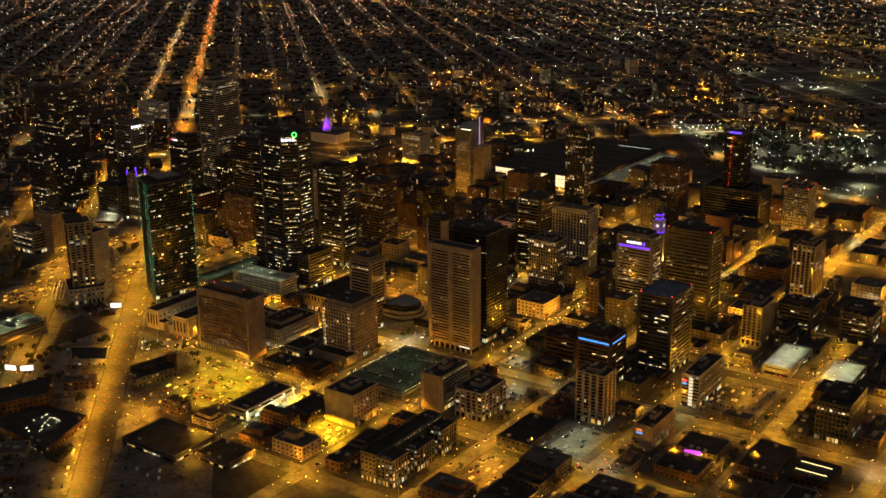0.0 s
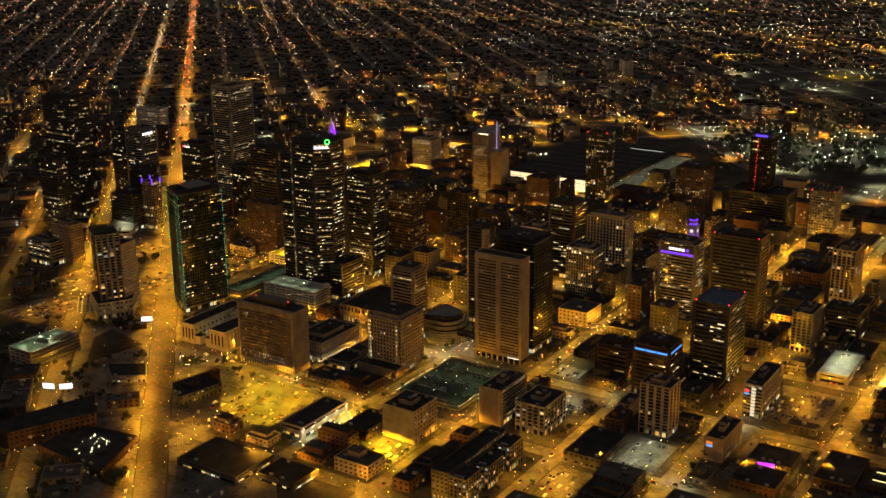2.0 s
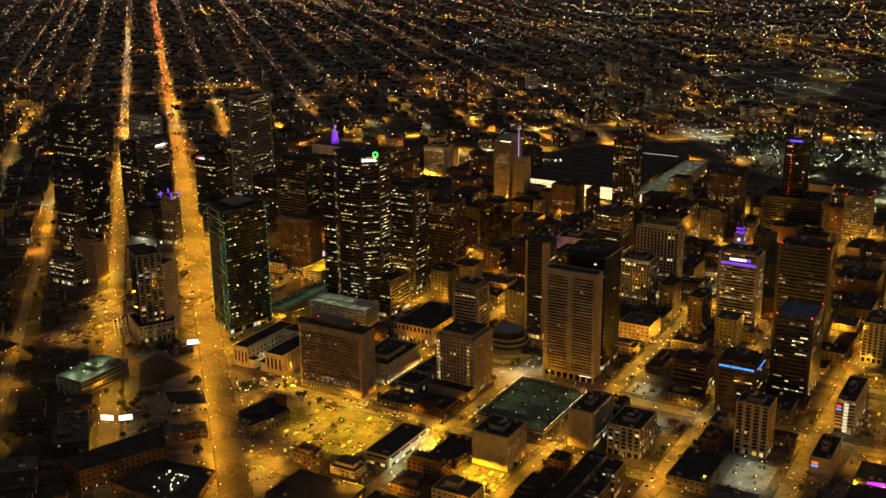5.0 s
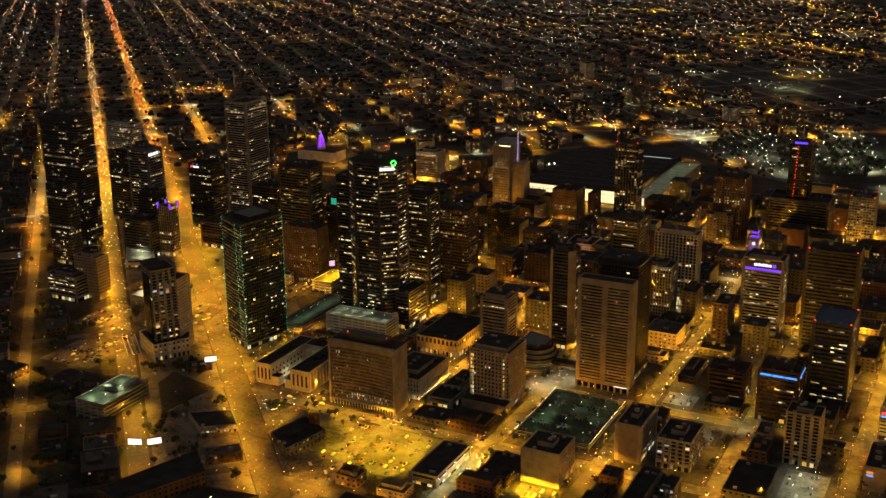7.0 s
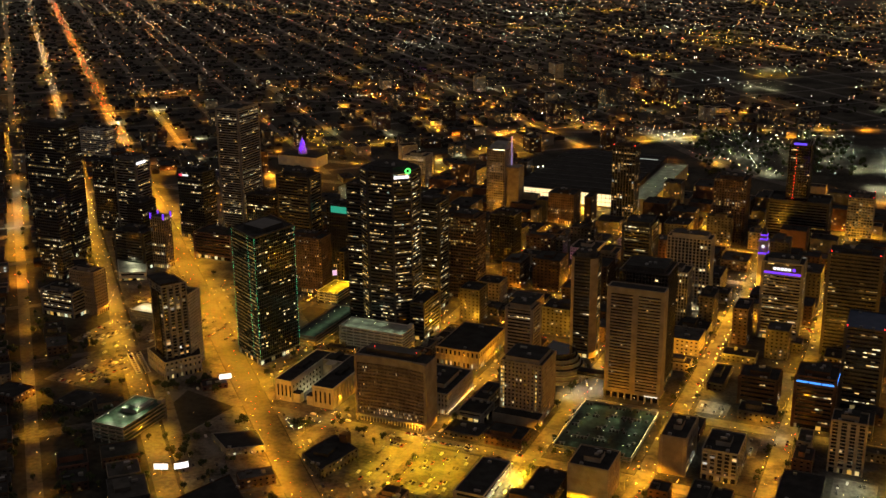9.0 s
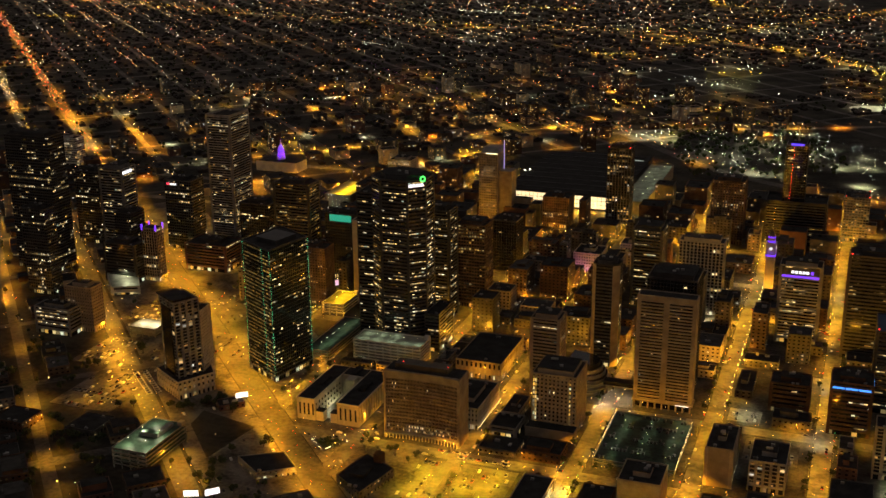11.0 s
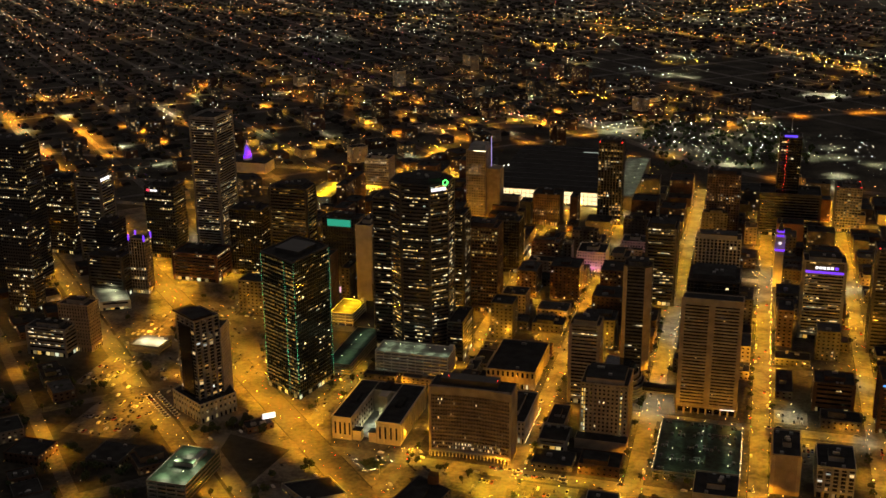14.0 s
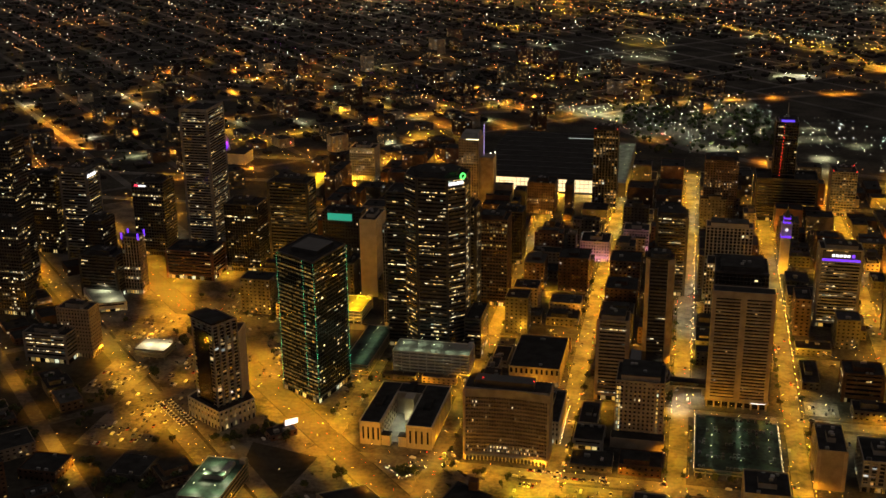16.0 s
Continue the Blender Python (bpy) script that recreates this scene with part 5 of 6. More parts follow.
for x0, x1, y0, y1 in BLOCKS:
    if not (-1330 < x0 and x1 < -120 and y0 > 560):
        continue
    core = y0 > 960 and x1 < -420
    ys = [y0 + 4]
    while ys[-1] < y1 - 22:
        ys.append(ys[-1] + rng.uniform(20, 38))
    ys[-1] = y1 - 4
    mid = (x0 + x1) / 2
    for ya, yb in zip(ys, ys[1:]):
        for xa, xb in ((x0 + 3.5, mid - 2.5), (mid + 2.5, x1 - 3.5)):
            if rng.random() < 0.3 and (xb - xa) > 20:
                xb = xa + (xb - xa) * rng.uniform(0.55, 0.8)
            w, d = xb - xa, yb - ya - rng.uniform(0.6, 3)
            if w < 8 or d < 8:
                continue
            cx, cy = (xa + xb) / 2, (ya + yb) / 2
            if taken(cx, cy, w / 2, d / 2, 2.0):
                # try the free half
                hit = True
                for fx, fy, ww, dd in ((-0.25, 0, 0.5, 1), (0.25, 0, 0.5, 1), (0, -0.25, 1, 0.5), (0, 0.25, 1, 0.5)):
                    if not taken(cx + fx * w, cy + fy * d, w * ww / 2 - 0.5, d * dd / 2 - 0.5, 2.0) and w * ww > 9 and d * dd > 9:
                        cx, cy, w, d, hit = cx + fx * w, cy + fy * d, w * ww - 1, d * dd - 1, False
                        break
                if hit:
                    continue
            if rng.random() < (0.08 if core else 0.16):
                if rng.random() < 0.45 and y0 < 1150:
                    street_lamp(cx, cy, rng.choice((0, 90, 180, 270)), "sodium")
                    LOTS.append((cx - w / 2, cx + w / 2, cy - d / 2, cy + d / 2))
                continue
            h = rng.choice((7, 9, 12, 16, 22, 30, 38)) if core else rng.choice((5, 6, 7, 8, 9, 11, 14))
            wall, word = rng.choice(WALLS)
            roof = rng.choice((TAR, TAR, TAR, TAR, GRAVEL, GRAVEL))
            low_block("%s %s city building with a flat roof" % (size_word(h), word), cx, cy, w, d, h, 0, wall, roof, 0.10 if core else 0.04, win=WINHOME, shop=0.3 if core else 0.14)

# blocks along the avenue, on the turned grid
n_side = 0
for k in range(0, 8):
    for j in range(0, 12):
        u0, v0 = 480 + 172 * j, AVENUE - 97 * (k + 1)
        uu = u0 + 10
        while uu < u0 + 150:
            du = rng.uniform(16, 40)
            for va, vb in ((v0 + 14, v0 + 46), (v0 + 51, v0 + 84)):
                if rng.random() < 0.2:
                    continue
                dv = (vb - va) * rng.uniform(0.6, 0.95)
                cx, cy = uv(uu + du / 2, (va + vb) / 2)
                rr = max(du, dv) * 0.45
                if taken(cx, cy, rr, rr, 1.0) or cy < 430:
                    continue
                n_side += 1
                if n_side > 620:
                    continue
                tall = j > 3 and rng.random() < 0.12
                h = rng.choice((24, 32, 40)) if tall else rng.choice((4.5, 5, 6, 7, 8, 10))
                wall, word = rng.choice(WALLS)
                low_block("%s %s building with a dark flat roof" % (size_word(h), word), cx, cy, dv, du - 2.5, h, TURN2, wall, rng.choice((TAR, TAR, GRAVEL)), 0.1 if tall else 0.05, shop=0.15)
            uu += du + rng.uniform(1, 6)

# ------------------------------------------------------------------ taller houses among the southern streets
for k in range(330):
    u, v = rng.uniform(1900, 3000), rng.uniform(AVENUE - 1000, AVENUE + 1300)
    x, y = uv(u, v)
    if taken(x, y, 16, 16) or abs(v - AVENUE) < 38 or abs(v - AVENUE + 97) < 34:
        continue
    h = rng.choice((8, 10, 12, 14, 16, 20, 26, 34))
    wall, word = rng.choice(WALLS)
    FOOT.append((x, y, 14, 14))
    low_block("%s %s building among dark streets" % (size_word(h), word), x, y, rng.uniform(16, 30), rng.uniform(18, 40), h, TURN2, wall, TAR, 0.22, shop=0.3)

# the nearest three hundred are things of their own, the rest are joined
SPECS.sort(key=lambda q: math.hypot(q[0][1] + 640, q[0][2] - 720))
for a, k in SPECS[:282]:
    built_block(*a, **k)
rest, rest_roof, rest_pane = {}, Mesh(), Mesh()
for a, k in SPECS[282:]:
    _, cx, cy, w, d, h, turn, wall = a[:8]
    c, s = math.cos(radians(turn)), math.sin(radians(turn))

    def at(p, q):
        return (cx + p * c - q * s, cy + p * s + q * c)
    hw, hd = w / 2, d / 2
    o = [at(-hw, -hd), at(hw, -hd), at(hw, hd), at(-hw, hd)]
    i = [at(-hw + 0.4, -hd + 0.4), at(hw - 0.4, -hd + 0.4), at(hw - 0.4, hd - 0.4), at(-hw + 0.4, hd - 0.4)]
    m = rest.setdefault(wall.name, (wall, Mesh()))[1]
    m.prism(o, 0, h)
    m.ring(grown(o, 0.1), i, h - 0.3, h + 0.9)
    rest_roof.prism(i, h, h + 0.12)
    x, y = rng.uniform(-0.5, 0.5) * hw, rng.uniform(-0.5, 0.5) * hd
    rest_roof.prism([at(x - 2, y - 1.5), at(x + 2, y - 1.5), at(x + 2, y + 1.5), at(x - 2, y + 1.5)], h + 0.12, h + 2.2)
    for e in range(4):
        p, q = Vector(o[e]), Vector(o[(e + 1) % 4])
        dr, ln = (q - p).normalized(), (q - p).length
        out = Vector((dr.y, -dr.x)) * 0.08
        for z in range(max(1, int(h / 3.7))):
            for b in range(int(ln / 4)):
                if rng.random() < (0.3 if z == 0 else 1.2 * a[9]):
                    p0, p1 = p + dr * (b * 4 + 0.8) + out, p + dr * (b * 4 + 3.2) + out
                    rest_pane.quad((p0.x, p0.y, z * 3.7 + 1.1), (p1.x, p1.y, z * 3.7 + 1.1), (p1.x, p1.y, z * 3.7 + 2.9), (p0.x, p0.y, z * 3.7 + 2.9))
for wall, m in rest.values():
    tagged(part("further_city_blocks", m, wall, kind="stuff"), "further flat-roofed city buildings in " + wall.name.replace("_", " "), "buildings")
tagged(part("further_city_roofs", rest_roof, TAR, kind="stuff"), "dark flat roofs of the further city buildings", "roofs")
tagged(part("further_city_window_lights", rest_pane, WINHOME, kind="stuff"), "scattered lit windows of the further buildings", "windows")

# ------------------------------------------------------------------ street trees
def tree(x, y, r, seed):
    q = random.Random(seed)
    root = thing("street_tree", "dark leafy street tree beside the pavement", "tree", x, y, 0.1, q.uniform(0, 360), "street trees")
    m = Mesh().cyl(0, 0, 0.22, 0, 3.0, 6, 0.14)
    for k in range(3):
        a = 2.1 * k
        m.prism([(0.1 * math.cos(a + b) , 0.1 * math.sin(a + b)) for b in (0, 1.57, 3.14, 4.71)], 2.4, 4.6, [(1.3 * math.cos(a) + 0.05 * math.cos(a + b), 1.3 * math.sin(a) + 0.05 * math.sin(a + b)) for b in (0, 1.57, 3.14, 4.71)])
    part("trunk", m, BARK, root)
    m = Mesh()
    for k in range(16):
        a, e = q.uniform(0, 6.28), q.random()
        d = r * math.sqrt(q.random()) * 0.75
        m.clump(d * math.cos(a), d * math.sin(a), 3.2 + r * (0.2 + 1.1 * e), r * q.uniform(0.22, 0.42), q)
    part("crown", m, LEAF, root, "dark uneven leafy crown")
    return root


KINDS = [tree(-640 + 12 * k, 740, 2.4 + 0.4 * k, k) for k in range(4)]
tr = random.Random(77)
n_tree = 0
for x in sorted(STREETS_Y, key=lambda v: abs(v + 640)):
    y = 580.0
    while y < 1130:
        y += tr.uniform(9, 26)
        if n_tree < 210 and -1150 < x < -250 and side(x, y) > 25 and all(abs(y - c) > 13 for c in STREETS_X):
            copy_thing(tr.choice(KINDS), pose(x + tr.choice((-9.6, 9.6)), y, 0.15, 0, 0, tr.uniform(0, 360)))
            n_tree += 1

# ------------------------------------------------------------------ far suburbs: houses, trees, lamps
houses, leaves, trunks = Mesh(), Mesh(), Mesh()
rng = random.Random(33)


def house(x, y, w, d, h, turn):
    c, s = math.cos(turn), math.sin(turn)

    def at(a, b):
        return (x + a * c - b * s, y + a * s + b * c)
    k = len(houses.v)
    p = [at(-w, -d), at(w, -d), at(w, d), at(-w, d)]
    houses.v += [(*q, 0) for q in p] + [(*q, h) for q in p] + [(*at(0, -d), h * 1.5), (*at(0, d), h * 1.5)]
    houses.f += [(k, k + 1, k + 5, k + 4), (k + 1, k + 2, k + 6, k + 5), (k + 2, k + 3, k + 7, k + 6), (k + 3, k, k + 4, k + 7),
                 (k + 4, k + 5, k + 8), (k + 6, k + 7, k + 9), (k + 5, k + 6, k + 9, k + 8), (k + 7, k + 4, k + 8, k + 9)]


def suburb(x, y):
    u, v = to_uv(x, y)
    if downtown(x, y) or y < 420:
        return False
    if -1000 < x < -560 and 2560 < y < 2980:
        return False                                    # dark park
    return y > 2380 or not (u < 2100 and v > AVENUE - 790 and u > 450)


for k in range(15000):
    u, v = rng.uniform(700, 5600), rng.uniform(AVENUE - 2100, AVENUE + 2900)
    fv = ((v - AVENUE) % 97)
    if fv < 12 or fv > 85 or ((u - 480) % 172) < 12:
        continue
    x, y = uv(u, v)
    if not suburb(x, y) or taken(x, y, 6, 6):
        continue
    big = rng.random() < 0.06
    house(x, y, rng.uniform(4, 6.5) * (2.4 if big else 1), rng.uniform(5, 8) * (2.2 if big else 1), rng.uniform(3.2, 6), radians(TURN2))
for k in range(10000):
    u, v = rng.uniform(560, 5000), rng.uniform(AVENUE - 2100, AVENUE + 2900)
    x, y = uv(u, v)
    if not (suburb(x, y) or (u < 2100 and v < AVENUE - 100 and rng.random() < 0.5)) or taken(x, y, 4, 4):
        continue
    r = rng.uniform(2.2, 4.5)
    trunks.prism(rect(x - 0.25, x + 0.25, y - 0.25, y + 0.25), 0, 3.2)
    for q in range(3):
        leaves.clump(x + rng.uniform(-0.5, 0.5) * r, y + rng.uniform(-0.5, 0.5) * r, 3.2 + r * rng.uniform(0.3, 0.9), r * rng.uniform(0.55, 0.85), rng)
# dark groves on the open ground by the avenue
for k in range(260):
    u, v = rng.uniform(900, 1650), AVENUE + rng.choice((-1, 1)) * rng.uniform(17, 88)
    x, y = uv(u, v)
    if taken(x, y, 3, 3) or noise.noise((x / 30, y / 30, 5.0)) < 0.05:
        continue
    r = rng.uniform(2.2, 3.8)
    trunks.prism(rect(x - 0.2, x + 0.2, y - 0.2, y + 0.2), 0, 3.0)
    for q in range(5):
        leaves.clump(x + rng.uniform(-0.6, 0.6) * r, y + rng.uniform(-0.6, 0.6) * r, 3.0 + r * rng.uniform(0.2, 0.9), r * rng.uniform(0.4, 0.7), rng)
for k in range(2600):
    u, v = rng.uniform(540, 1500), AVENUE - rng.uniform(16, 480)
    x, y = uv(u, v)
    fv = (AVENUE - v) % 97
    if fv < 8 or fv > 89 or (u - 480) % 172 < 8 or (u - 480) % 172 > 164 or noise.noise((x / 45, y / 45, 2.0)) < -0.02 or taken(x, y, 3, 3) or y < 440:
        continue
    r = rng.uniform(2.4, 4.6)
    trunks.prism(rect(x - 0.25, x + 0.25, y - 0.25, y + 0.25), 0, 3.2)
    for q in range(4):
        leaves.clump(x + rng.uniform(-0.6, 0.6) * r, y + rng.uniform(-0.6, 0.6) * r, 3.2 + r * rng.uniform(0.2, 0.9), r * rng.uniform(0.5, 0.8), rng)


def park_tree(x, y, r):
    park_trunks.prism(rect(x - 0.25, x + 0.25, y - 0.25, y + 0.25), 0, 3.2)
    for q in range(5):
        park_leaves.clump(x + rng.uniform(-0.6, 0.6) * r, y + rng.uniform(-0.6, 0.6) * r, 3.2 + r * rng.uniform(0.2, 1.0), r * rng.uniform(0.4, 0.7), rng)


park_trunks, park_leaves = Mesh(), Mesh()
tagged(part("suburb_houses", houses, SHINGLE, kind="stuff"), "dark pitched-roof houses of the far suburbs", "houses")
tagged(part("suburb_tree_crowns", leaves, LEAF, kind="stuff"), "dark leafy trees between the houses", "trees")
tagged(part("suburb_tree_trunks", trunks, BARK, kind="stuff"), "trunks of the dark suburban trees", "trees")

small = Mesh()
sr = random.Random(91)
for x in STREETS_Y:
    y = max(560.0, avenue_y(x) + 10 if x < -560 else 560.0)
    while y < 1620:
        y += sr.uniform(3, 10) if y > 980 else sr.uniform(5, 16)
        if -1330 < x < -100:
            small.bulb(x + sr.choice((-1, 1)) * sr.uniform(6.5, 11), y, sr.uniform(1.5, 7), sr.uniform(0.14, 0.32))
for y in STREETS_X:
    x = uv(0, AVENUE)[0] - (y - uv(0, AVENUE)[1]) * (SU / CU) + 10
    while x < -80:
        x += sr.uniform(4, 14)
        if y > 560:
            small.bulb(x, y + sr.choice((-1, 1)) * sr.uniform(6.5, 11), sr.uniform(1.5, 7), sr.uniform(0.14, 0.32))
for x0, x1, y0, y1 in BLOCKS:
    if y0 > 560 and x1 < -120:
        for k in range(sr.randint(5, 16)):
            x, y = sr.uniform(x0, x1), sr.uniform(y0, y1)
            if not taken(x, y, 0, 0, 0.5):
                small.bulb(x, y, sr.uniform(2, 5), sr.uniform(0.13, 0.28))
for k in range(900):
    u, v = sr.uniform(520, 2050), AVENUE - sr.uniform(0, 760)
    small.bulb(*uv(u, v), sr.uniform(1.5, 6), sr.uniform(0.14, 0.3))
tagged(part("small_street_lights", small, STREETBULB, kind="stuff"), "small lamps and wall lights of the streets", "lights")

far, pale, gold, tails, heads, pink = Mesh(), Mesh(), Mesh(), Mesh(), Mesh(), Mesh()


def size_at(x, y):
    """Bulb size: grows with distance, in place of the glare of far lamps."""
    d = math.hypot(x + 400, y)
    return 0.16 + 0.00017 * d


# bare spots with no lamp body, added so that the far ground glows
def far_light(x, y, key="far"):
    lamp = new("road_light", LAMPS[key])
    lamp.location = (x, y, 8)


# lamps at the crossings and along the residential streets
for k in range(-22, 30):
    v = AVENUE + 97 * k
    main = k % 5 == 3 or k in (4, 9)
    u = 700 + rng.uniform(0, 60)
    while u < 5600:
        u += rng.uniform(26, 46) if main else rng.uniform(50, 110)
        x, y = uv(u + rng.uniform(-4, 4), v + rng.choice((-7, 7)))
        if (u < 2050 and k > -1 and y < 2380) or not (suburb(x, y) or u < 2100):
            continue
        if u < 1500 and k > -7:
            continue
        if noise.noise((x / 220, y / 220, 1.0)) < -0.25 and rng.random() < 0.6:
            continue
        far.bulb(x, y, 8, size_at(x, y) * rng.uniform(0.6, 1.4))
        if rng.random() < (0.75 if main else 0.6 if u < 3400 else 0.3) * (1.6 if noise.noise((x / 300, y / 300, 7.0)) > 0 else 0.4):
            far_light(x, y)
for k in range(8, 30):
    u = 480 + 172 * k
    v = AVENUE - 2100.0
    while v < AVENUE + 2900:
        v += rng.uniform(24, 44) if k % 4 == 2 else rng.uniform(60, 130)
        x, y = uv(u + rng.choice((-6, 6)), v)
        if suburb(x, y):
            far.bulb(x, y, 8, size_at(x, y) * rng.uniform(0.7, 1.2))
            if k % 4 == 2 and rng.random() < 0.14:
                far_light(x, y)
# wooded park by the river, strung with small white and green lamps
for k in range(620):
    a, b = rng.random(), rng.random()
    x, y = -700 - 130 * b + 250 * a + 20 * a * b, 1735 + 385 * b + 125 * a + 30 * a * b
    if taken(x, y, 3, 3):
        continue
    if k % 2:
        (pale if k % 6 else gold).bulb(x, y, rng.uniform(2.5, 8), size_at(x, y) * rng.uniform(0.35, 0.7))
        if k % 24 == 1:
            far_light(x, y, "far_pale")
    else:
        park_tree(x, y, rng.uniform(3.0, 5.5))
# porch, yard and window lights
for k in range(25000):
    u, v = rng.uniform(620, 6000), rng.uniform(AVENUE - 2100, AVENUE + 3200)
    if rng.random() < 0.6:                              # most stand along the house fronts
        v = AVENUE + 97 * round((v - AVENUE) / 97) + rng.choice((-13, -9, 9, 13))
    elif rng.random() < 0.4:
        u = 480 + 172 * round((u - 480) / 172) + rng.choice((-11, 11))
    x, y = uv(u, v)
    if suburb(x, y) and noise.noise((x / 260, y / 260, 3.0)) > -0.25 + 0.3 * rng.random():
        (pale if rng.random() < 0.24 else far).bulb(x, y, rng.uniform(2.5, 7), size_at(x, y) * rng.uniform(0.35, 0.85))


def along(points, step, mesh, spread=5.0, z=9.0, scale=1.0, light=0.0, key="far"):
    """Lamps along a bent road."""
    for a, b in zip(points, points[1:]):
        a, b = Vector(a), Vector(b)
        n = int((b - a).length / step)
        side_way = Vector((-(b - a).y, (b - a).x)).normalized()
        for i in range(n):
            p = a + (b - a) * ((i + rng.random() * 0.5) / n) + side_way * rng.uniform(-spread, spread)
            mesh.bulb(p.x, p.y, z, size_at(p.x, p.y) * scale * rng.uniform(0.6, 1.3))
            if rng.random() < light:
                far_light(p.x, p.y, key)


HIGHWAY = [(-3700, 4130), (-3375, 4036), (-2731, 3834), (-2125, 3665), (-1616, 3650), (-1170, 3655), (-980, 3545), (-740, 3380), (-577, 3227), (-418, 2960), (-285, 2690), (-150, 2350)]
BOULEVARD = [(-2035, 2443), (-1952, 2341), (-1658, 2130), (-1578, 2190), (-1201, 2111), (-1065, 2003), (-885, 2060), (-740, 1880), (-650, 1790), (-500, 1700), (-300, 1650)]
RAMP = [(-1131, 2149), (-940, 2030), (-807, 2125), (-541, 2219), (-300, 2330), (-100, 2350)]
NORTHWAY = [(-1149, 3681), (-921, 3757), (-681, 4052), (-491, 4367), (-300, 4900)]
OUTER = [(-1299, 5053), (-1008, 4596), (-750, 4260)]
for no, (pts, wid) in enumerate(((HIGHWAY, 34), (BOULEVARD, 20), (RAMP, 18), (NORTHWAY, 26), (OUTER, 22))):
    for i, (a, b) in enumerate(zip(pts, pts[1:])):
        road("road_%d" % (140 + 12 * no + i), a, b, wid, 0.08 + 0.004 * i, FARROAD, label="wide far road strung with lamps")
# signals at the crossings and traffic in the downtown streets
signals = Mesh()
go = Mesh()
for x in STREETS_Y:
    for y in STREETS_X:
        if -1150 < x < -180 and 600 < y < 1300 and side(x, y) > 22:
            for a, b in ((-8, -8), (8, 8), (-8, 8), (8, -8)):
                (signals if (a == b) == (int(x + y) % 2 == 0) else go).bulb(x + a, y + b, 5.5, 0.3)
            for k in range(rng.randint(0, 3)):
                p = rng.uniform(12, 60)
                for w in (-0.7, 0.7):
                    tails.bulb(x + 3 + w, y - p, 0.9, 0.24)
                    heads.bulb(x - 3 + w, y + p, 0.8, 0.2)
tagged(part("red_traffic_signals", signals, REDDOT, kind="stuff"), "red traffic signals at the crossings", "lights")
tagged(part("green_traffic_signals", go, GREENLINE, kind="stuff"), "green traffic signals at the crossings", "lights")
along(HIGHWAY, 22, gold, 17, light=0.7, key="far_gold")
along(HIGHWAY, 12, heads, 6, 1.2, 0.5)
along(HIGHWAY, 9, tails, 6, 1.2, 0.55)
along(NORTHWAY, 22, gold, 14, light=0.65, key="far_gold")
along(NORTHWAY, 12, tails, 6, 1.2, 0.5)
along(OUTER, 24, gold, 12, light=0.4, key="far_gold")
along([uv(2250, AVENUE - 338), uv(5600, AVENUE - 330)], 16, far, 8, 8, 0.9, 0.3)
along([uv(2250, AVENUE - 338), uv(3600, AVENUE - 335)], 14, heads, 5, 1.2, 0.6)
along([uv(3350, AVENUE + 240), uv(4250, AVENUE + 242)], 15, far, 7, 8, 0.9, 0.3)
along([uv(2500, AVENUE - 240), uv(3400, AVENUE - 240)], 22, far, 7, 8, 0.9, 0.3)
along(BOULEVARD, 15, far, 14, light=0.10)
along(RAMP, 15, far, 12, light=0.10)
along([(-1759, 2781), (-1422, 2431), (-1168, 2167)], 14, pink, 6, 6, 0.9)
along([uv(2100, AVENUE), uv(5600, AVENUE)], 7, tails, 9, 1.2, 0.85)
along([uv(2100, AVENUE), uv(5600, AVENUE)], 24, far, 14, 9, 0.6, 0.28)
along([uv(2000, AVENUE - 97), uv(4300, AVENUE - 97)], 7, heads, 6, 1.2, 0.8)
along([uv(2000, AVENUE - 97), uv(4600, AVENUE - 97)], 26, gold, 10, 9, 0.7, 0.3)
along([uv(640, AVENUE), uv(2100, AVENUE)], 9, tails, 8, 1.2, 0.7)
along([uv(1150, AVENUE - 97), uv(2000, AVENUE - 97)], 10, heads, 6, 1.2, 0.8)

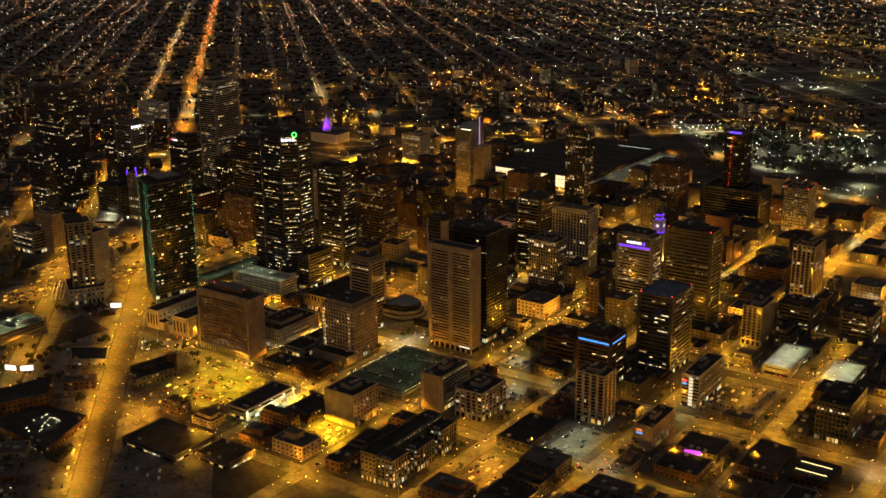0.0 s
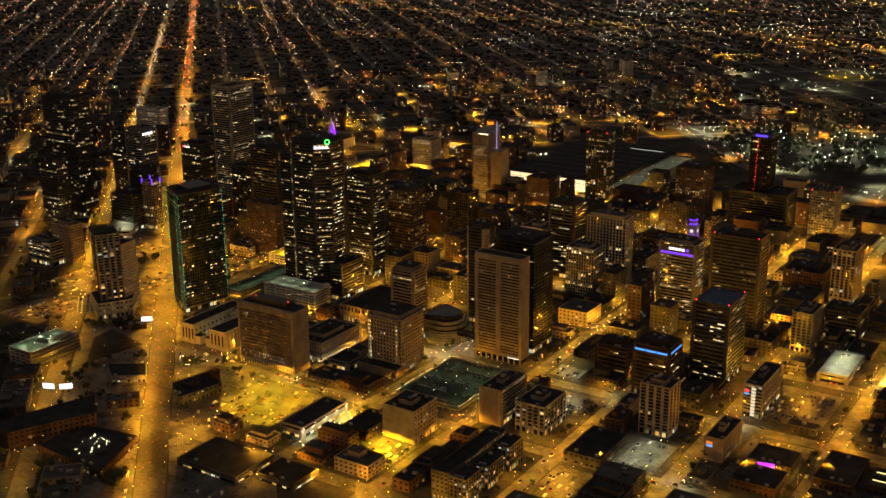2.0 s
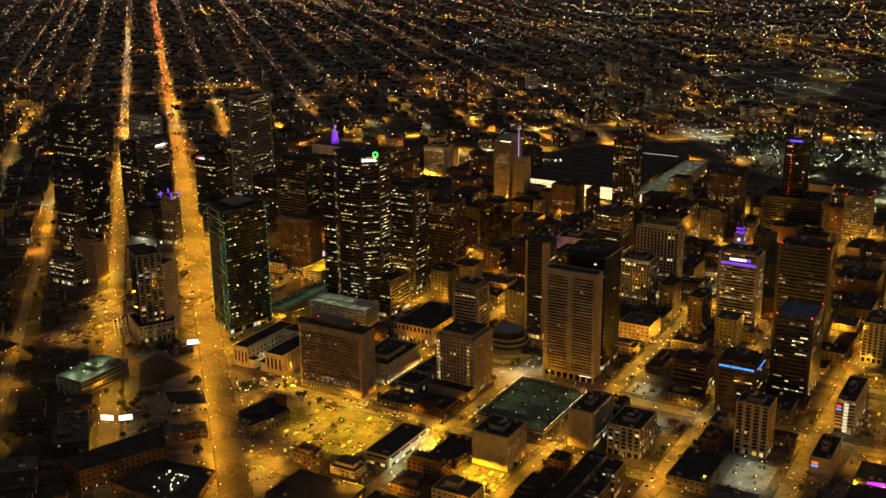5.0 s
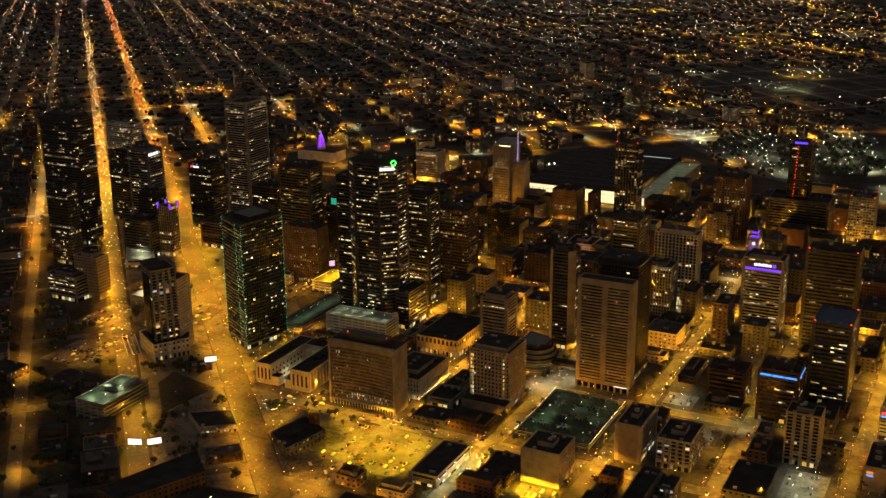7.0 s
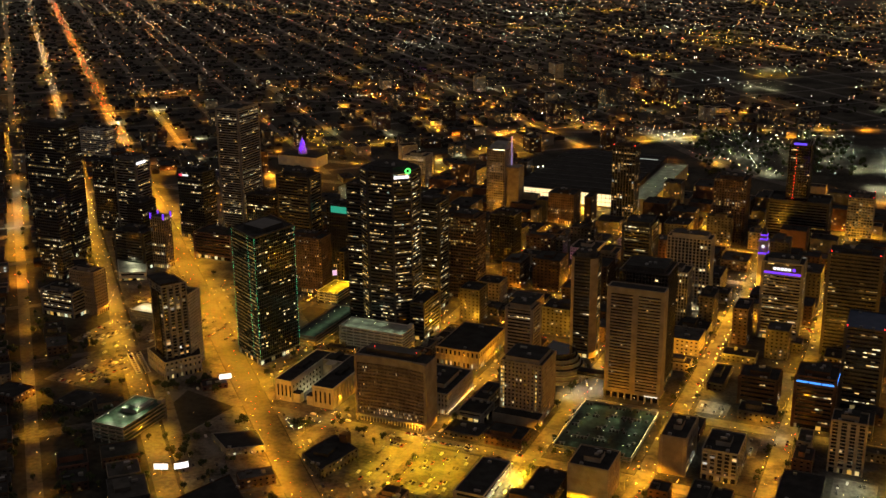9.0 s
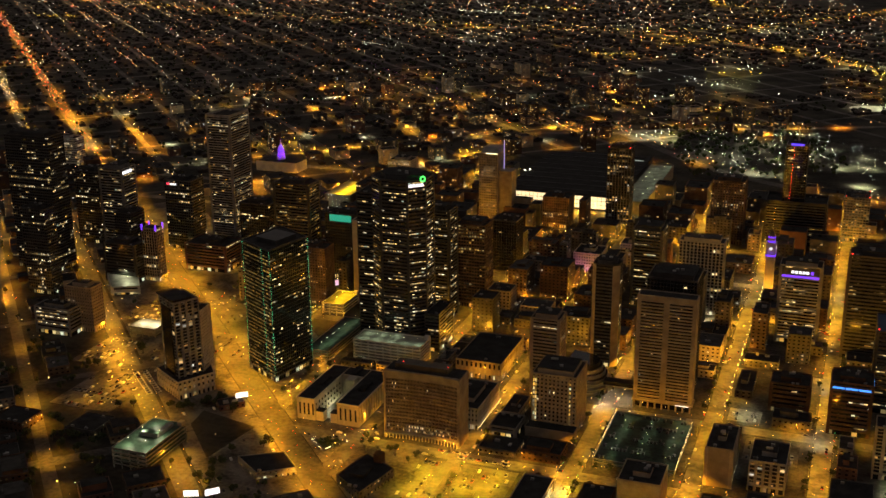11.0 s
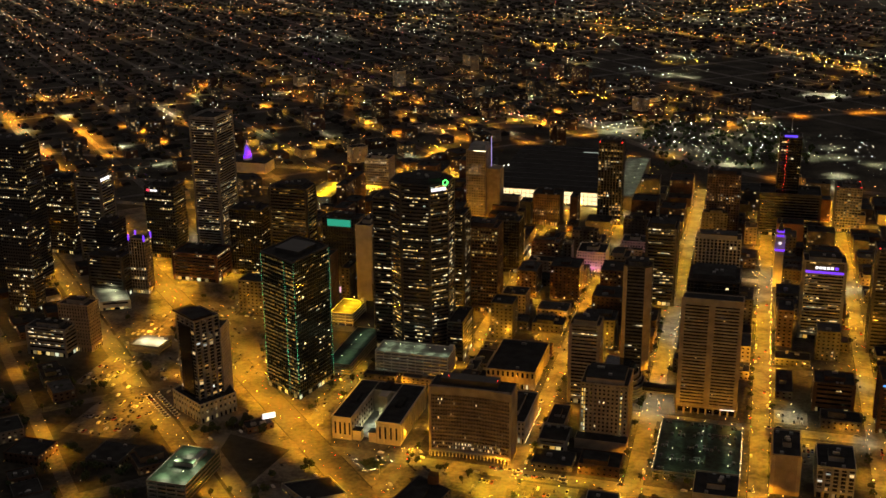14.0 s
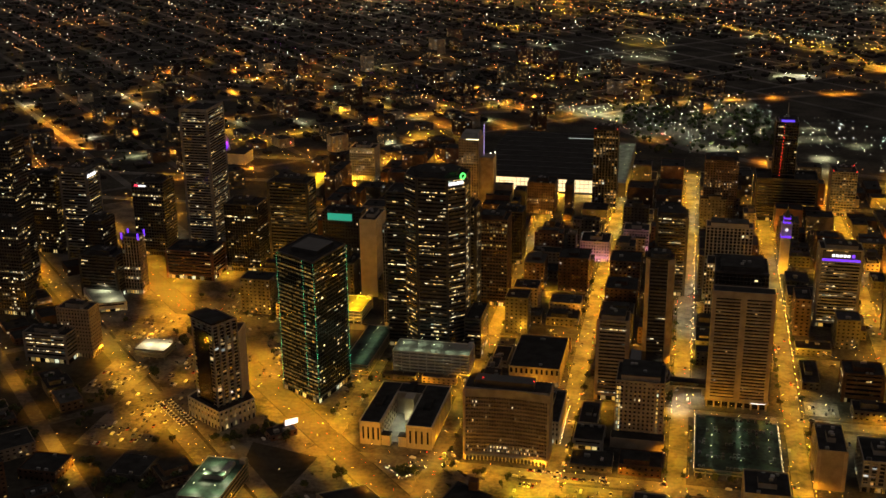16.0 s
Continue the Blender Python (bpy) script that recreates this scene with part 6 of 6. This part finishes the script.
# patches of brighter light: lots, yards, malls, the floodlit field
for x, y, rx, ry, n, mesh, key, floods in (
        (-3330, 3500, 90, 45, 40, gold, "far_gold", 8), (-1480, 1775, 60, 45, 26, gold, "far_gold", 7), (-1380, 1720, 40, 30, 12, gold, "far_gold", 4),
        (-2957, 3282, 30, 90, 16, far, "far", 3), (-1150, 3090, 90, 60, 26, gold, "far_gold", 5), (-1046, 3442, 120, 60, 30, gold, "far_gold", 5),
        (-1660, 4270, 180, 60, 50, gold, "far_gold", 8), (-777, 2856, 80, 50, 20, gold, "far_gold", 3), (-915, 2339, 90, 60, 26, gold, "far", 3),
        (-1811, 3059, 130, 80, 46, pale, "far_pale", 5), (-1803, 4084, 160, 60, 50, pale, "far_pale", 7), (-1001, 2803, 60, 40, 22, pale, "far_pale", 2),
        (-800, 2690, 110, 70, 50, pale, "far_pale", 5), (-840, 2035, 60, 35, 46, pale, "far_pale", 7), (-437, 2470, 55, 40, 10, pale, "far_pale", 6),
        (-1629, 3392, 160, 70, 40, pale, "far_pale", 6), (-420, 3050, 200, 90, 60, pale, "far_pale", 7), (-700, 3750, 260, 120, 80, pale, "far_pale", 9), (-300, 2850, 140, 70, 40, gold, "far_gold", 5), (-1150, 3800, 200, 80, 50, pale, "far_pale", 6), (-166, 3599, 120, 60, 40, pale, "far_pale", 4), (-753, 2952, 120, 60, 34, pale, "far_pale", 2),
        (-600, 2060, 150, 80, 70, pale, "far_pale", 4), (-430, 1930, 120, 110, 90, pale, "far_pale", 5), (-640, 1900, 120, 60, 50, pale, "far_pale", 2),
        (-380, 1750, 110, 90, 60, pale, "far_pale", 4), (-250, 1500, 120, 120, 50, pale, "far_pale", 4), (-1150, 1500, 60, 50, 24, gold, "far_gold", 5),
        (-1080, 1795, 60, 40, 24, gold, "far_gold", 4), (-820, 1700, 120, 60, 40, gold, "far_gold", 5), (-1250, 1300, 60, 60, 20, gold, "far_gold", 4),
        (-2040, 2088, 70, 60, 26, far, "far", 4), (-1000, 1640, 120, 50, 40, gold, "far_gold", 5), (-1600, 1500, 100, 80, 40, far, "far", 5),
        (-2300, 3050, 200, 120, 60, far, "far", 5), (-2600, 2500, 160, 100, 40, far, "far", 4), (-1500, 2300, 150, 90, 40, far, "far", 5)):
    for k in range(n):
        a, r = rng.uniform(0, 2 * math.pi), math.sqrt(rng.random())
        px, py = x + rx * r * math.cos(a), y + ry * r * math.sin(a)
        mesh.bulb(px, py, rng.uniform(6, 10), size_at(px, py) * rng.uniform(0.5, 1.2))
    for k in range(floods):
        far_light(x + rng.uniform(-0.7, 0.7) * rx, y + rng.uniform(-0.7, 0.7) * ry, key)
tagged(part("park_tree_crowns", park_leaves, LEAF, kind="stuff"), "dark leafy park trees among small white lamps", "trees")
tagged(part("park_tree_trunks", park_trunks, BARK, kind="stuff"), "trunks of the dark park trees", "trees")
field = Mesh().prism([(-437 + 50 * math.cos(i * math.pi / 10), 2470 + 34 * math.sin(i * math.pi / 10)) for i in range(20)], 0, 0.4)
tagged(part("sports_field", field, PALEROOF), "floodlit pale sports field", "sports field", kind="structure")
for nm, mesh, mat, lab in (("distant_street_lamps", far, FARBULB, "orange and white lamps of the far streets"), ("distant_pale_lamps", pale, PALEBULB, "greenish white lamps of yards and lots"),
                           ("distant_gold_lamps", gold, GOLDBULB, "golden lamps along far roads"), ("distant_tail_lights", tails, TAIL, "red tail lights of far traffic"),
                           ("distant_head_lights", heads, HEAD, "white head lights of far traffic"), ("magenta_street_lamps", pink, MAGENTA, "violet lamps along a far street")):
    tagged(part(nm, mesh, mat, kind="stuff"), lab, "lights")
for key, mesh in MORE_BULBS.items():
    o = part("more_street_lamp_bulbs", mesh, BULBS[key].materials[0], kind="stuff")
    if o:
        tagged(o, "glowing bulbs of further street lamps", "lights")

# more bare spots, strewn along the southern streets to brighten the ground
for k in range(300):
    u, v = rng.uniform(1850, 2900), rng.uniform(AVENUE - 700, AVENUE + 1250)
    if rng.random() < 0.5:
        v = AVENUE + 97 * round((v - AVENUE) / 97) + 5
    else:
        u = 480 + 172 * round((u - 480) / 172) + 5
    x, y = uv(u, v)
    if not taken(x, y, 0, 0, 1):
        far_light(x, y, rng.choice(("far", "far", "far", "far_gold", "far_pale")))

# ------------------------------------------------------------------ cars
def car_kind(paint, lit):
    root = new("car", Mesh().prism([(-2.6, -1.0), (2.45, -1.0), (2.6, -0.6), (2.6, 0.6), (2.45, 1.0), (-2.6, 1.0)], 0.35, 1.05).data("car_body", paint))
    tagged(root, "%s %s car" % ("small" if lit else "parked", paint.name.split("_")[-1].split(".")[0]) + (" with its lamps on in the street" if lit else " standing in a lot"), "car", "cars in the streets" if lit else "parked cars")
    part("cabin", Mesh().prism(rect(-1.9, 1.2, -0.95, 0.95), 1.05, 1.7, rect(-1.4, 0.5, -0.8, 0.8)), GLASS, root, "dark glazed cabin")
    wheel = Mesh().prism([(0.38 * math.cos(i * math.pi / 4), 0.38 * math.sin(i * math.pi / 4)) for i in range(8)], -0.13, 0.13).data("wheel", RUBBER)
    for x in (-1.6, 1.6):
        for y in (-0.95, 0.95):
            o = part("wheel", wheel, None, root)
            o.matrix_local = pose(x, y, 0.38, 90, 0, 0)
    if lit:
        hm, tm = Mesh().box(-0.1, 0.15, -0.22, 0.22, -0.15, 0.15).data("head_lamp", HEAD), Mesh().box(-0.15, 0.1, -0.25, 0.25, -0.15, 0.15).data("tail_lamp", TAIL)
        for y in (-0.65, 0.65):
            part("head_lamp", hm, None, root, at=(2.6, y, 0.75))
            part("tail_lamp", tm, None, root, at=(-2.6, y, 0.8))
    return root


rng = random.Random(55)
parked, driven = [car_kind(p, False) for p in PAINTS], [car_kind(p, True) for p in PAINTS[:4]]
spots = []
for x0, x1, y0, y1 in LOTS:
    y = y0 + 5
    while y < y1 - 4:
        x = x0 + 4
        while x < x1 - 4:
            if rng.random() < 0.32:
                spots.append((x, y, rng.choice((90, 270))))
            x += 3.2
        y += 9
rng.shuffle(spots)
spots.sort(key=lambda p: p[1] > 900)
# a tight row of pale cars by the avenue
row = [(-1093 + 4.0 * i + dx, 783 - 3.6 * i + dx, 45) for i in range(11) for dx in (0, 6)]
for i, (x, y, a) in enumerate(row + spots[:120]):
    src = parked[0] if i < len(row) else rng.choice(parked)
    copy_thing(src, pose(x, y, 0.24, 0, 0, a + rng.uniform(-3, 3)))
n_cars = 0
for k in range(400):
    if n_cars >= 66:
        break
    if rng.random() < 0.5:
        x, y = rng.choice(STREETS_Y[5:11]), rng.uniform(600, 1200)
        if side(x, y) < 20:
            continue
        lane = rng.choice((-3, 3))
        p, a = (x + lane, y), 90 if lane > 0 else 270
    else:
        x, y = rng.uniform(-950, -300), rng.choice(STREETS_X[2:6])
        if side(x, y) < 20:
            continue
        lane = rng.choice((-3, 3))
        p, a = (x, y + lane), 0 if lane < 0 else 180
    n_cars += 1
    copy_thing(rng.choice(driven), pose(p[0], p[1], 0.06, 0, 0, a))
# the many further parked cars along the kerbs and on the open lots
fleet = [Mesh(), Mesh(), Mesh()]


def far_car(x, y, turn, z=0.0, paint=None):
    m = fleet[rng.choice((0, 1, 2, 2, 2, 2)) if paint is None else paint]
    c, s = math.cos(radians(turn)), math.sin(radians(turn))

    def out(a0, a1, b):
        return [(x + a * c - q * s, y + a * s + q * c) for a, q in ((a0, -b), (a1, -b), (a1, b), (a0, b))]
    m.prism(out(-2.5, 2.5, 1.0), z + 0.3, z + 1.05)
    m.prism(out(-1.9, 1.2, 0.95), z + 1.05, z + 1.7, out(-1.4, 0.5, 0.8))


for x, y, a in spots[120:1100]:
    far_car(x, y, a)
for x in range(-628, -569, 3):
    for y in (754, 771, 776, 793, 798, 815, 820, 837):      # cars on the green parking deck
        if rng.random() < 0.4:
            far_car(x, y, 90, 5.75, 2)
for x in STREETS_Y:
    for y in range(600, 1300, 7):
        if -1250 < x < -200 and rng.random() < 0.22 and side(x, y) > 24 and all(abs(y - c) > 14 for c in STREETS_X):
            far_car(x + rng.choice((-6.1, 6.1)), y, 90)
for y in STREETS_X:
    for x in range(-1250, -200, 7):
        if 600 < y < 1250 and rng.random() < 0.22 and side(x, y) > 24 and all(abs(x - c) > 14 for c in STREETS_Y):
            far_car(x, y + rng.choice((-6.1, 6.1)), 0)
for k in range(420):
    u, v = rng.uniform(600, 1500), AVENUE + rng.choice((1, -1)) * rng.uniform(18, 80)
    x, y = uv(round(u / 6) * 6, round(v / 9) * 9)
    if not taken(x, y, 3, 3, 0.5):
        far_car(x, y, TURN2 + 90)
for m, p, word in zip(fleet, (PAINTS[0], PAINTS[1], PAINTS[2]), ("white", "silver", "black")):
    tagged(part("further_parked_cars", m, p, kind="stuff"), "further parked %s cars along kerbs and on lots" % word, "cars")
for o in parked + driven:
    o.location = (-700 - 7 * (parked + driven).index(o), 725 if o in parked else 731, 0.06)

# ------------------------------------------------------------------ bring the whole plan to metres
PLAN = 0.85
for ob in list(scene.objects):
    if ob.parent is None and ob is not cam:
        ob.location = ob.location * PLAN
        if ob.type != "LIGHT":
            ob.scale = ob.scale * PLAN
